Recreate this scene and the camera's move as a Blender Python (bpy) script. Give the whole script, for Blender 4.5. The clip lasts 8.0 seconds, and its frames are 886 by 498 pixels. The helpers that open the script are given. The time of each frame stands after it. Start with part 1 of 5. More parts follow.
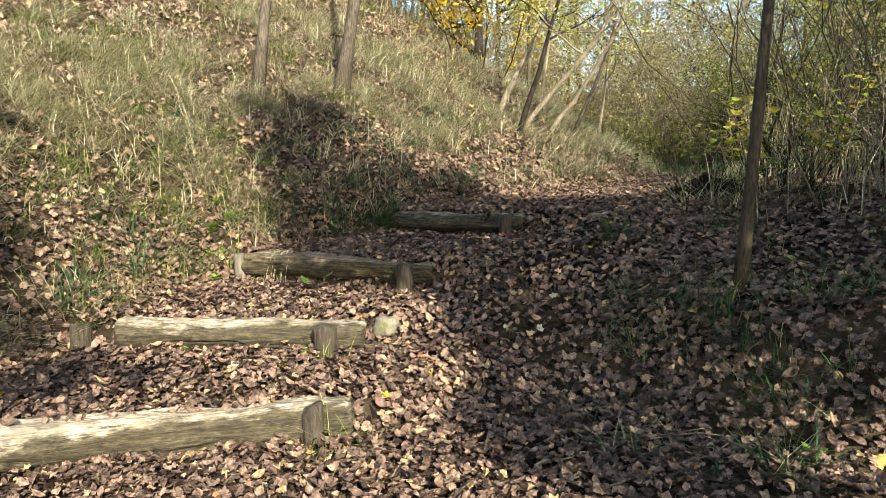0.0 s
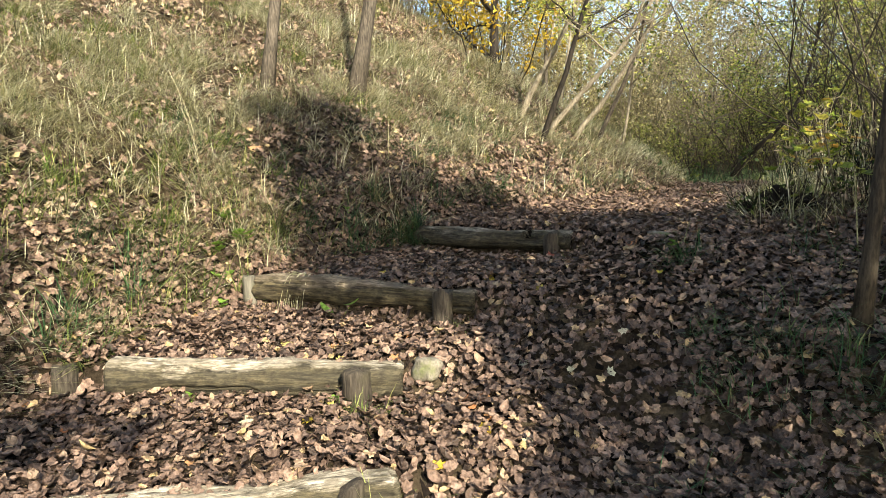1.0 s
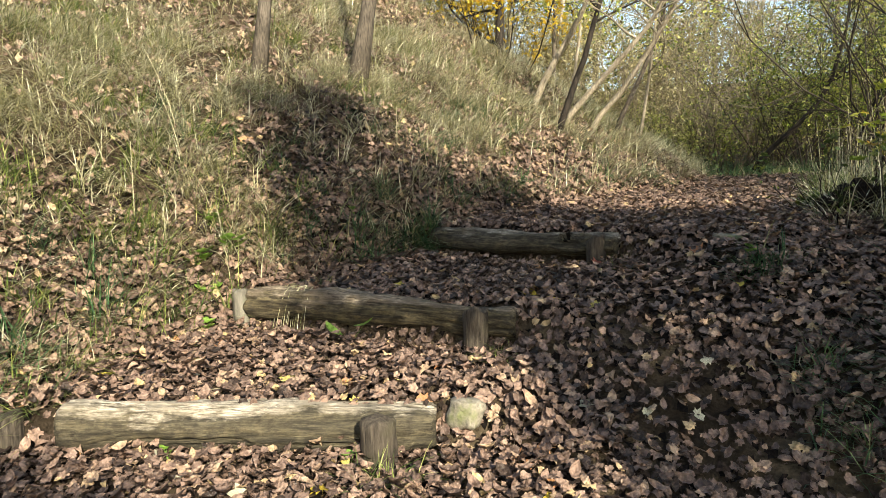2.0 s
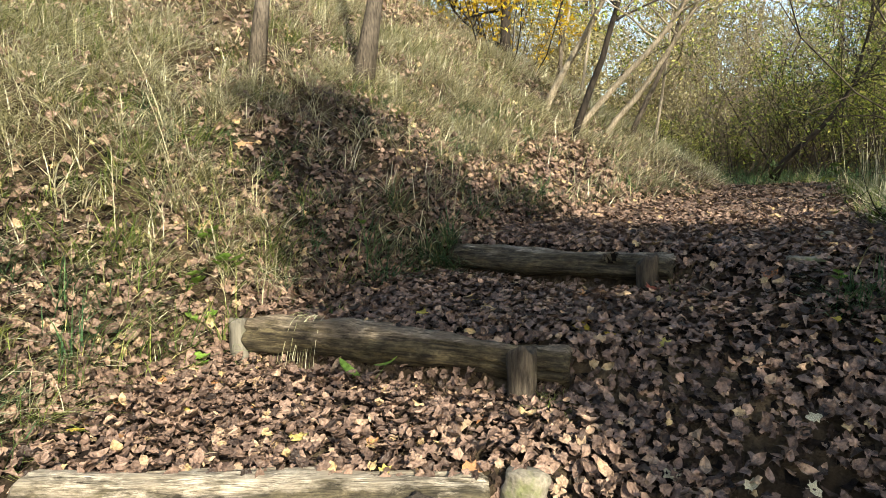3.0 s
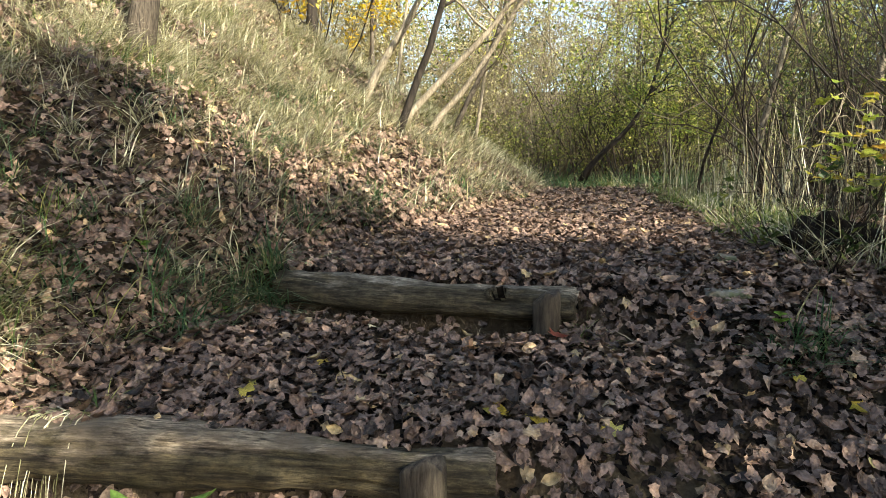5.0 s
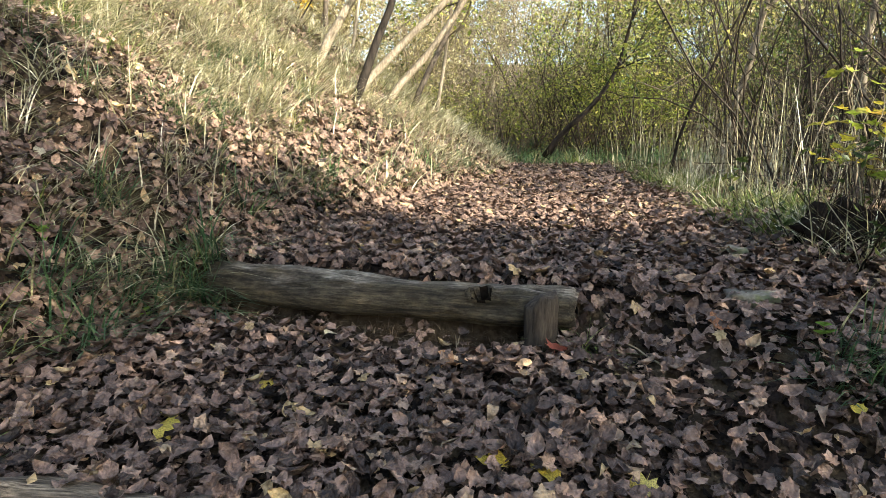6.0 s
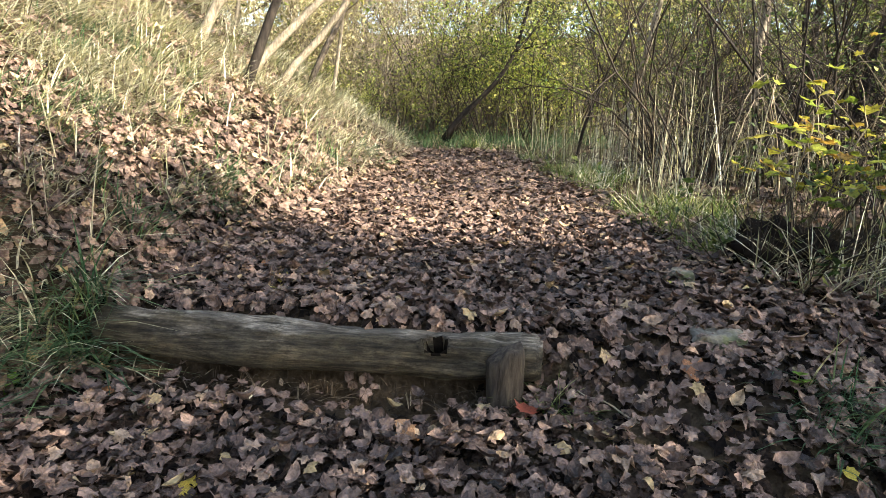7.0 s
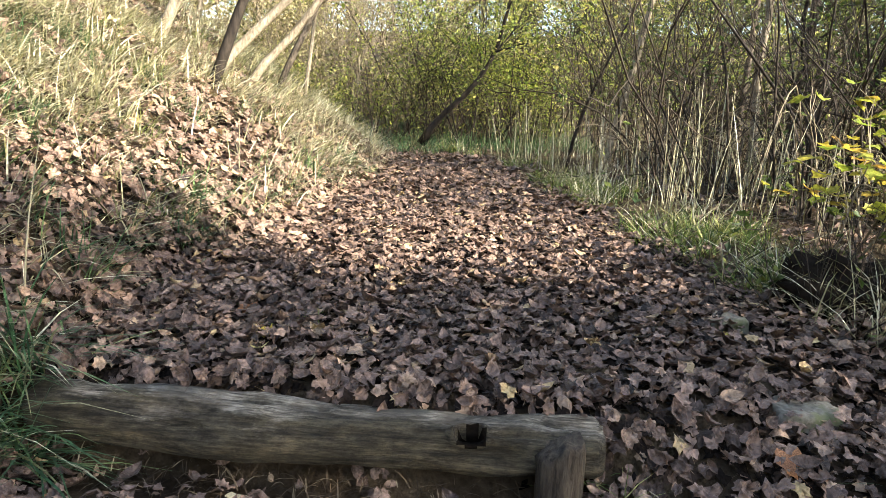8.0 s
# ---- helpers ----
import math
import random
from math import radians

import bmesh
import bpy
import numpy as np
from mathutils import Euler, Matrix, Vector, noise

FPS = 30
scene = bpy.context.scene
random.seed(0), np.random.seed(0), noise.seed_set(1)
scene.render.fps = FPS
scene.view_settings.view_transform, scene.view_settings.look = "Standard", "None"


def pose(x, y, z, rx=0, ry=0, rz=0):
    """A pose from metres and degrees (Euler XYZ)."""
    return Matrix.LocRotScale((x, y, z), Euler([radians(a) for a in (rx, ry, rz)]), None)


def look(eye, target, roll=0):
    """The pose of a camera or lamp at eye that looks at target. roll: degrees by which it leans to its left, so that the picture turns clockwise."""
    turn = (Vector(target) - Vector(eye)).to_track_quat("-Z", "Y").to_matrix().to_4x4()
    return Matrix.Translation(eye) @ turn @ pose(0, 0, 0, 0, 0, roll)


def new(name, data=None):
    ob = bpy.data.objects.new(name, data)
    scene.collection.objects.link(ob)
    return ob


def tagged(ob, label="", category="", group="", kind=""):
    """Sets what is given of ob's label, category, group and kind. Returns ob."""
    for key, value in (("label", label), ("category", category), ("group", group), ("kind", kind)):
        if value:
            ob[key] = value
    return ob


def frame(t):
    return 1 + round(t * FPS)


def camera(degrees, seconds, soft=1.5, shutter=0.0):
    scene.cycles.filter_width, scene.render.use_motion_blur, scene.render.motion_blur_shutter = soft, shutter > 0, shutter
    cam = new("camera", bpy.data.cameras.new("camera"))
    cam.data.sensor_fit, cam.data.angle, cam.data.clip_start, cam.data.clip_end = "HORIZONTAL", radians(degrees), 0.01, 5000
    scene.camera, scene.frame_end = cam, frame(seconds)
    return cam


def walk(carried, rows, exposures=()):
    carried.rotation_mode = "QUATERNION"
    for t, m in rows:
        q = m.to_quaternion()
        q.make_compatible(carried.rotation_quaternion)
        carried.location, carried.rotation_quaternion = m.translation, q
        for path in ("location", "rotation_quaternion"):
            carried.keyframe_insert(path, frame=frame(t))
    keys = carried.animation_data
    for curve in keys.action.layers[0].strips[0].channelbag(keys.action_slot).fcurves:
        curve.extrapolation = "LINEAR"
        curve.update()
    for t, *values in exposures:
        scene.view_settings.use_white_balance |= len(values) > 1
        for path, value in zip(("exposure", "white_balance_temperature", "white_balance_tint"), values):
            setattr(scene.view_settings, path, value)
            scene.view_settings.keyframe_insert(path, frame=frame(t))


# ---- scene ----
cam = camera(70.2, 8.0, soft=0.72)
PATH = [
    (0, (3.751, -2.319, 1.079), (2.529, -0.749, 0.868), -1.3),
    (0.5, (3.471, -2.109, 1.106), (2.25, -0.537, 0.907), -1.3),
    (1, (3.116, -1.974, 1.14), (1.895, -0.402, 0.947), -1.2),
    (1.5, (2.818, -1.775, 1.133), (1.601, -0.2, 0.934), -1.4),
    (1.7, (2.685, -1.663, 1.139), (1.475, -0.085, 0.93), -1.6),
    (2.8, (2.08, -1.272, 1.18), (0.892, 0.325, 0.988), -1.3),
    (3, (1.986, -1.214, 1.198), (0.806, 0.389, 1.007), -1.4),
    (3.5, (1.758, -0.952, 1.204), (0.615, 0.676, 1.001), -1.5),
    (4, (1.584, -0.727, 1.232), (0.558, 0.979, 1.036), -1.0),
    (4.5, (1.363, -0.575, 1.269), (0.465, 1.2, 1.061), -0.7),
    (5, (1.204, -0.427, 1.296), (0.599, 1.467, 1.072), -0.2),
    (5.2, (1.148, -0.31, 1.289), (0.604, 1.6, 1.054), -0.0),
    (6.3, (0.878, 0.164, 1.336), (0.455, 2.093, 1.014), 0.9),
    (6.5, (0.799, 0.232, 1.392), (0.429, 2.17, 1.066), 1.0),
    (7, (0.679, 0.379, 1.509), (0.582, 2.338, 1.116), 1.5),
    (7.5, (0.593, 0.627, 1.56), (0.559, 2.585, 1.155), 1.7),
    (8, (0.454, 0.853, 1.595), (0.471, 2.813, 1.195), 2.1),
]
walk(cam, [(t, look(eye, target, roll)) for t, eye, target, roll in PATH], exposures=[(0, 1.44, 7150, 3), (3, 1.34, 7150, 4), (4, 1.38, 7100, 3), (5, 1.76, 7050, 4), (6.4, 2.14, 7000, 8), (8, 2.32, 6950, 9)])

# ---- light ----
SUN_EL, SUN_X, SUN_Y = radians(29), 0.86, -0.51
world = bpy.data.worlds.new("sky")
scene.world = world
world.use_nodes = True
wn = world.node_tree
sky = wn.nodes.new("ShaderNodeTexSky")
sky.sky_type = "NISHITA"
sky.sun_disc = False
sky.sun_elevation = SUN_EL
sky.sun_rotation = math.atan2(SUN_X, SUN_Y)
wn.links.new(sky.outputs[0], wn.nodes["Background"].inputs[0])
wn.nodes["Background"].inputs[1].default_value = 0.147
sun_data = bpy.data.lights.new("sun", "SUN")
sun_data.energy, sun_data.angle, sun_data.color = 5.0, radians(0.5), (1.0, 0.95, 0.86)
sun = new("sun", sun_data)
sun.matrix_world = look((SUN_X * 40, SUN_Y * 40, 40 * math.tan(SUN_EL)), (0, 0, 0))

rng = np.random.default_rng(7)


# ---- materials ----
def material(name):
    m = bpy.data.materials.new(name)
    m.use_nodes = True
    nt = m.node_tree
    return m, nt, nt.nodes["Principled BSDF"], nt.nodes["Material Output"]


def ramp(nt, source, stops):
    r = nt.nodes.new("ShaderNodeValToRGB")
    while len(r.color_ramp.elements) < len(stops):
        r.color_ramp.elements.new(0.5)
    for e, (p, c) in zip(r.color_ramp.elements, stops):
        e.position, e.color = p, (*c, 1)
    nt.links.new(source, r.inputs[0])
    return r.outputs[0]


def tex(nt, scale, detail=4.0, stretch=(1, 1, 1), rough=0.55):
    co = nt.nodes.new("ShaderNodeTexCoord")
    mp = nt.nodes.new("ShaderNodeMapping")
    mp.inputs["Scale"].default_value = stretch
    n = nt.nodes.new("ShaderNodeTexNoise")
    n.inputs["Scale"].default_value, n.inputs["Detail"].default_value, n.inputs["Roughness"].default_value = scale, detail, rough
    nt.links.new(co.outputs["Object"], mp.inputs[0])
    nt.links.new(mp.outputs[0], n.inputs[0])
    return n.outputs["Fac"]


def blend(nt, a, b, fac, mode="MIX"):
    x = nt.nodes.new("ShaderNodeMix")
    x.data_type, x.blend_type = "RGBA", mode
    for sock, v in ((x.inputs[0], fac), (x.inputs[6], a), (x.inputs[7], b)):
        if isinstance(v, bpy.types.NodeSocket):
            nt.links.new(v, sock)
        elif isinstance(v, tuple):
            sock.default_value = (*v, 1)
        else:
            sock.default_value = v
    return x.outputs[2]


def bump(nt, bsdf, height, strength, distance):
    b = nt.nodes.new("ShaderNodeBump")
    b.inputs["Strength"].default_value, b.inputs["Distance"].default_value = strength, distance
    nt.links.new(height, b.inputs["Height"])
    nt.links.new(b.outputs[0], bsdf.inputs["Normal"])


def leafy(name, stops, through_light=0.3, rough=0.6, single=False, grain=60, crinkle=0.0, mottle=0.85, sheen=0.3):
    """Thin plant matter: every piece takes its own tone; some light passes through."""
    m, nt, bs, out = material(name)
    if single:
        src = nt.nodes.new("ShaderNodeObjectInfo").outputs["Random"]
    else:
        src = nt.nodes.new("ShaderNodeNewGeometry").outputs["Random Per Island"]
    col = ramp(nt, src, stops)
    col = blend(nt, col, ramp(nt, tex(nt, grain, 3), [(0.32, (0.28, 0.25, 0.23)), (0.62, (1.3, 1.27, 1.25))]), mottle, "MULTIPLY")
    nt.links.new(col, bs.inputs["Base Color"])
    bs.inputs["Roughness"].default_value = rough
    bs.inputs["Specular IOR Level"].default_value = sheen
    if crinkle:
        bump(nt, bs, tex(nt, grain * 0.8, 3, (1, 1, 1), 0.6), crinkle, 1.2 / grain)
    tr = nt.nodes.new("ShaderNodeBsdfTranslucent")
    nt.links.new(col, tr.inputs[0])
    mx = nt.nodes.new("ShaderNodeMixShader")
    mx.inputs[0].default_value = through_light
    nt.links.new(bs.outputs[0], mx.inputs[1])
    nt.links.new(tr.outputs[0], mx.inputs[2])
    nt.links.new(mx.outputs[0], out.inputs[0])
    return m


def barky(name, dark, light, moss=None, scale=30, stretch=(1, 1, 0.15), strength=0.6):
    m, nt, bs, out = material(name)
    f = tex(nt, scale, 6, stretch, 0.65)
    col = ramp(nt, f, [(0.32, dark), (0.68, light)])
    big = tex(nt, 3.5, 3)
    if moss:
        col = blend(nt, col, moss, ramp(nt, big, [(0.5, (0, 0, 0)), (0.66, (0.8, 0.8, 0.8))]))
    else:
        col = blend(nt, col, ramp(nt, big, [(0.3, (0.6, 0.58, 0.55)), (0.7, (1.15, 1.12, 1.1))]), 1.0, "MULTIPLY")
    nt.links.new(col, bs.inputs["Base Color"])
    bs.inputs["Roughness"].default_value = 0.85
    bs.inputs["Specular IOR Level"].default_value = 0.2
    bump(nt, bs, f, strength, 0.012)
    return m


M_LITTER = leafy("dry_brown_leaves", [(0.0, (0.02, 0.014, 0.011)), (0.12, (0.085, 0.056, 0.043)), (0.5, (0.18, 0.119, 0.091)), (0.85, (0.28, 0.188, 0.142)), (0.96, (0.38, 0.265, 0.18)), (1.0, (0.48, 0.35, 0.17))], 0.08, 0.4, False, 45, 1.0, 0.75)
M_LITTER_ONE = leafy("dry_brown_leaf", [(0.0, (0.04, 0.027, 0.021)), (0.3, (0.12, 0.08, 0.061)), (0.7, (0.20, 0.133, 0.102)), (1.0, (0.32, 0.215, 0.155))], 0.08, 0.4, True, 5, 1.0, 0.75)
# Lower leaves near black: shade of the gaps put into their colour.
M_UNDER = leafy("rotting_leaves_gap_shade", [(0.0, (0.006, 0.0045, 0.0035)), (0.5, (0.02, 0.014, 0.011)), (1.0, (0.07, 0.047, 0.035))], 0.0, 0.8, False, 45, 0.9, 0.6, 0.06)
M_PALE = leafy("tan_leaves", [(0.0, (0.10, 0.065, 0.048)), (0.5, (0.26, 0.175, 0.125)), (0.9, (0.42, 0.31, 0.22)), (1.0, (0.52, 0.43, 0.22))], 0.2, 0.5, False, 45, 0.8, 0.6)
M_YELLOW = leafy("yellow_maple_leaf", [(0.0, (0.55, 0.40, 0.05)), (0.5, (0.62, 0.50, 0.10)), (1.0, (0.66, 0.58, 0.25))], 0.3, 0.45, True, 35)
M_ORANGE = leafy("orange_leaf", [(0.0, (0.40, 0.18, 0.08)), (1.0, (0.50, 0.28, 0.14))], 0.25, 0.5, True, 35)
M_RED = leafy("red_brown_leaf", [(0.0, (0.30, 0.07, 0.04)), (1.0, (0.34, 0.10, 0.06))], 0.2, 0.5, True, 35)
M_WHITE = leafy("pale_leaf", [(0.0, (0.55, 0.52, 0.36)), (1.0, (0.62, 0.58, 0.42))], 0.25, 0.5, True, 35)
M_GREENLEAF = leafy("fresh_green_leaf", [(0.0, (0.16, 0.32, 0.05)), (1.0, (0.28, 0.44, 0.09))], 0.4, 0.45, False, 40)
M_GRASS = leafy("green_grass", [(0.0, (0.04, 0.08, 0.02)), (0.4, (0.14, 0.22, 0.05)), (0.75, (0.30, 0.35, 0.10)), (1.0, (0.52, 0.48, 0.22))], 0.3, 0.5)
M_STRAW = leafy("dry_straw_grass", [(0.0, (0.05, 0.055, 0.02)), (0.14, (0.20, 0.20, 0.09)), (0.5, (0.50, 0.475, 0.28)), (1.0, (0.86, 0.83, 0.65))], 0.3, 0.45)
M_DARKGRASS = leafy("blue_green_grass", [(0.0, (0.03, 0.08, 0.035)), (0.5, (0.075, 0.155, 0.068)), (0.85, (0.17, 0.25, 0.10)), (1.0, (0.45, 0.41, 0.24))], 0.25, 0.45)
M_ROOT = leafy("dead_rootlets", [(0.0, (0.03, 0.02, 0.012)), (0.7, (0.12, 0.085, 0.05)), (1.0, (0.35, 0.29, 0.19))], 0.1, 0.7)
M_FOL_YG = leafy("yellow_green_foliage", [(0.0, (0.08, 0.12, 0.025)), (0.4, (0.34, 0.41, 0.07)), (0.8, (0.60, 0.60, 0.14)), (1.0, (0.70, 0.60, 0.22))], 0.45, 0.45)
M_FOL_MID = leafy("olive_foliage", [(0.0, (0.04, 0.06, 0.018)), (0.4, (0.20, 0.25, 0.06)), (0.8, (0.42, 0.45, 0.11)), (1.0, (0.58, 0.55, 0.2))], 0.4, 0.45)
M_FOL_GRASSY = leafy("fresh_green_foliage", [(0.0, (0.03, 0.06, 0.012)), (0.4, (0.20, 0.30, 0.04)), (0.8, (0.42, 0.50, 0.08)), (1.0, (0.58, 0.58, 0.12))], 0.4, 0.45)
M_FOL_GREEN = leafy("green_foliage", [(0.0, (0.025, 0.05, 0.015)), (0.6, (0.08, 0.12, 0.03)), (1.0, (0.22, 0.25, 0.06))], 0.4, 0.5)
M_FOL_GOLD = leafy("golden_foliage", [(0.0, (0.42, 0.26, 0.02)), (0.5, (0.60, 0.42, 0.03)), (1.0, (0.68, 0.55, 0.08))], 0.5, 0.5)
M_FOL_TAN = leafy("withered_foliage", [(0.0, (0.16, 0.14, 0.06)), (0.5, (0.36, 0.32, 0.16)), (1.0, (0.56, 0.52, 0.30))], 0.4, 0.5)
M_FOL_SAPLING = leafy("sapling_leaves", [(0.0, (0.16, 0.24, 0.03)), (0.45, (0.30, 0.33, 0.05)), (0.8, (0.46, 0.38, 0.06)), (1.0, (0.48, 0.22, 0.05))], 0.45, 0.45)
M_BARK = barky("grey_bark", (0.035, 0.028, 0.022), (0.18, 0.15, 0.118), None, 70, (1, 1, 0.18), 1.0)
M_BARK_PALE = barky("pale_bark", (0.13, 0.105, 0.07), (0.44, 0.38, 0.29), None, 55, (1, 1, 0.2), 0.9)
M_BARK_DARK = barky("dark_bark", (0.014, 0.011, 0.009), (0.05, 0.04, 0.031))
M_BARK_BROWN = barky("brown_bark", (0.03, 0.024, 0.018), (0.13, 0.105, 0.078), None, 70, (1, 1, 0.2), 0.8)
M_TWIG_DARK = barky("dark_twig_bark", (0.016, 0.013, 0.01), (0.085, 0.068, 0.05), None, 12)
M_TWIG = barky("twig_bark", (0.12, 0.095, 0.065), (0.36, 0.31, 0.22), None, 12)
def log_wood(name, dark, light, stain, moss, moss_from, rot, rot_shade_light):
    """Bare weathered wood: fine grain along x, darker checks, stains and moss; rot and painted shade on front and
    underside.
    """
    m, nt, bs, _ = material(name)
    fine = tex(nt, 190, 6, (0.07, 1, 1), 0.7)
    broad = tex(nt, 42, 4, (0.07, 1, 1), 0.6)
    check = tex(nt, 80, 4, (0.045, 1, 1), 0.6)
    col = ramp(nt, broad, [(0.3, dark), (0.7, light)])
    col = blend(nt, col, ramp(nt, fine, [(0.38, (0.3, 0.28, 0.25)), (0.58, (1.3, 1.28, 1.25))]), 0.9, "MULTIPLY")
    col = blend(nt, col, ramp(nt, check, [(0.34, (0.10, 0.085, 0.07)), (0.44, (1, 1, 1))]), 0.95, "MULTIPLY")
    col = blend(nt, col, ramp(nt, tex(nt, 26, 7, (0.35, 1, 1), 0.75), [(0.36, (0.32, 0.29, 0.25)), (0.6, (1.25, 1.22, 1.18))]), 0.9, "MULTIPLY")
    col = blend(nt, col, stain, ramp(nt, tex(nt, 7, 5), [(0.42, (0, 0, 0)), (0.6, (0.8, 0.8, 0.8))]))
    col = blend(nt, col, moss, ramp(nt, tex(nt, 5, 6, (1, 1.6, 1.6), 0.7), [(moss_from, (0, 0, 0)), (moss_from + 0.12, (0.85, 0.85, 0.85))]))
    # Front and underside go dark by position: rot stain plus shade in the colour.
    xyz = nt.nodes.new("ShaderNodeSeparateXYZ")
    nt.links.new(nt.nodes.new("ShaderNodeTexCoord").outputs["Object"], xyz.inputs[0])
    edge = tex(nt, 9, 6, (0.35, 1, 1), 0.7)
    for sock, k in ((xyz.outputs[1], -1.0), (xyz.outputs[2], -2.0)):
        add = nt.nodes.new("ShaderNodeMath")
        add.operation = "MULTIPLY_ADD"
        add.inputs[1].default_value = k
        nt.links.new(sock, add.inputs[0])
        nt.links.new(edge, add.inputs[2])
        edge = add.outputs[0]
    decay_shade = ramp(nt, broad, [(0.35, rot), (0.65, rot_shade_light)])
    decay_shade = blend(nt, decay_shade, ramp(nt, tex(nt, 30, 7, (0.5, 1, 1), 0.8), [(0.38, (0.25, 0.23, 0.2)), (0.6, (1.3, 1.28, 1.2))]), 0.9, "MULTIPLY")
    decay_shade = blend(nt, decay_shade, ramp(nt, fine, [(0.35, (0.5, 0.48, 0.46)), (0.62, (1.2, 1.2, 1.2))]), 0.8, "MULTIPLY")
    col = blend(nt, col, decay_shade, ramp(nt, edge, [(0.34, (0, 0, 0)), (0.46, (0.94, 0.94, 0.94))]))
    nt.links.new(col, bs.inputs["Base Color"])
    bs.inputs["Roughness"].default_value = 0.8
    bs.inputs["Specular IOR Level"].default_value = 0.25
    mixed = blend(nt, fine, check, 0.5)
    bump(nt, bs, mixed, 1.0, 0.02)
    return m


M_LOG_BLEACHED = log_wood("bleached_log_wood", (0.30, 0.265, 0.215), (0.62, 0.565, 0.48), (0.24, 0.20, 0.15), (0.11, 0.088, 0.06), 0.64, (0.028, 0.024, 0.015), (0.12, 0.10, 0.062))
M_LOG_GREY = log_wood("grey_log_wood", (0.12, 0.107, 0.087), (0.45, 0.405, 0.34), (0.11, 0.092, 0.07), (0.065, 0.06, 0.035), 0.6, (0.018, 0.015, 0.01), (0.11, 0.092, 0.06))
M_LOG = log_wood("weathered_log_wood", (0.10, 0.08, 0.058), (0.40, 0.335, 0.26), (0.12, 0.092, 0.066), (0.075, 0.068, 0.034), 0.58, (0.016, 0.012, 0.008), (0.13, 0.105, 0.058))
M_STAKE_DARK = barky("mossy_stake_wood", (0.018, 0.014, 0.011), (0.10, 0.08, 0.06), (0.045, 0.042, 0.02), 60, (1, 1, 0.15), 1.0)
M_STAKE = barky("stake_wood", (0.05, 0.043, 0.033), (0.19, 0.17, 0.135), (0.10, 0.105, 0.05), 28, (1, 1, 0.12), 0.7)
M_STRAW_STEM = barky("dry_stalk_skin", (0.34, 0.30, 0.18), (0.60, 0.55, 0.38), None, 40)
# Rotten wood, near black: shade of hollows put into its colour.
M_HOLE, nt, bs, _ = material("rot_hollow_shade")
nt.links.new(ramp(nt, tex(nt, 40), [(0.3, (0.006, 0.0045, 0.0035)), (0.7, (0.018, 0.013, 0.009))]), bs.inputs["Base Color"])
bs.inputs["Roughness"].default_value = 0.95
bs.inputs["Specular IOR Level"].default_value = 0.06

M_SOIL, nt, bs, _ = material("dark_forest_soil")
f1, f2 = tex(nt, 2.2, 5), tex(nt, 38, 8, (1, 1, 1), 0.7)
col = ramp(nt, f1, [(0.3, (0.035, 0.026, 0.018)), (0.5, (0.095, 0.072, 0.048)), (0.75, (0.17, 0.135, 0.09))])
col = blend(nt, col, ramp(nt, f2, [(0.3, (0.45, 0.42, 0.4)), (0.7, (1.35, 1.3, 1.25))]), 0.9, "MULTIPLY")
nt.links.new(col, bs.inputs["Base Color"])
bs.inputs["Roughness"].default_value = 0.95
bs.inputs["Specular IOR Level"].default_value = 0.06
bump(nt, bs, f2, 1.0, 0.06)

M_STONE, nt, bs, _ = material("mossy_stone")
f1, f2 = tex(nt, 9, 5), tex(nt, 60, 6)
col = ramp(nt, f2, [(0.3, (0.10, 0.085, 0.062)), (0.7, (0.27, 0.235, 0.18))])
col = blend(nt, col, (0.12, 0.13, 0.045), ramp(nt, f1, [(0.49, (0, 0, 0)), (0.64, (0.8, 0.8, 0.8))]))
nt.links.new(col, bs.inputs["Base Color"])
bs.inputs["Roughness"].default_value = 0.9
bump(nt, bs, f2, 0.6, 0.01)


# ---- shape of the ground ----
def smooth(a, b, v):
    q = np.clip((v - a) / (b - a), 0, 1)
    return q * q * (3 - 2 * q)


LATTICE = np.random.default_rng(3).random((64, 64))


def lumps(x, y, size):
    """Smooth value noise, -1 to 1."""
    x, y = np.asarray(x) / size, np.asarray(y) / size
    i, j = np.floor(x).astype(int), np.floor(y).astype(int)
    u, v = x - i, y - j
    u, v = u * u * (3 - 2 * u), v * v * (3 - 2 * v)
    g = lambda a, b: LATTICE[a % 64, b % 64]
    return 2 * ((g(i, j) * (1 - u) + g(i + 1, j) * u) * (1 - v) + (g(i, j + 1) * (1 - u) + g(i + 1, j + 1) * u) * v) - 1


# Each step: left end, right end, ground before it, ground behind it.
STEPS = [
    ((0.02, -1.88), (1.42, -0.13), -0.22, -0.06),
    ((-0.50, -0.38), (0.84, 0.58), 0.00, 0.16),
    ((-1.00, 0.98), (0.80, 1.36), 0.26, 0.44),
    ((-0.76, 2.66), (0.93, 2.46), 0.585, 0.765),
]
FOOT_Y = np.array([-30, -8, -4, -2, -0.6, 0.9, 2.6, 4, 5.5, 7, 9, 11, 14, 18, 30, 80])
FOOT_X = np.array([22, 4.5, 1.2, -0.25, -0.85, -1.08, -0.86, -0.66, -0.42, -0.24, -0.15, -0.75, -3.0, -5.5, -14, -50])
yy = np.linspace(-30, 80, 1101)
FOOT = np.convolve(np.pad(np.interp(yy, FOOT_Y, FOOT_X), 7, "edge"), np.ones(15) / 15, "valid")
FOOT_COS = 1 / np.sqrt(1 + np.gradient(FOOT, yy) ** 2)


def bank_depth(x, y):
    """How far a place lies into the bank on the left of the path, metres."""
    return (np.interp(y, yy, FOOT) - x) * np.interp(y, yy, FOOT_COS)


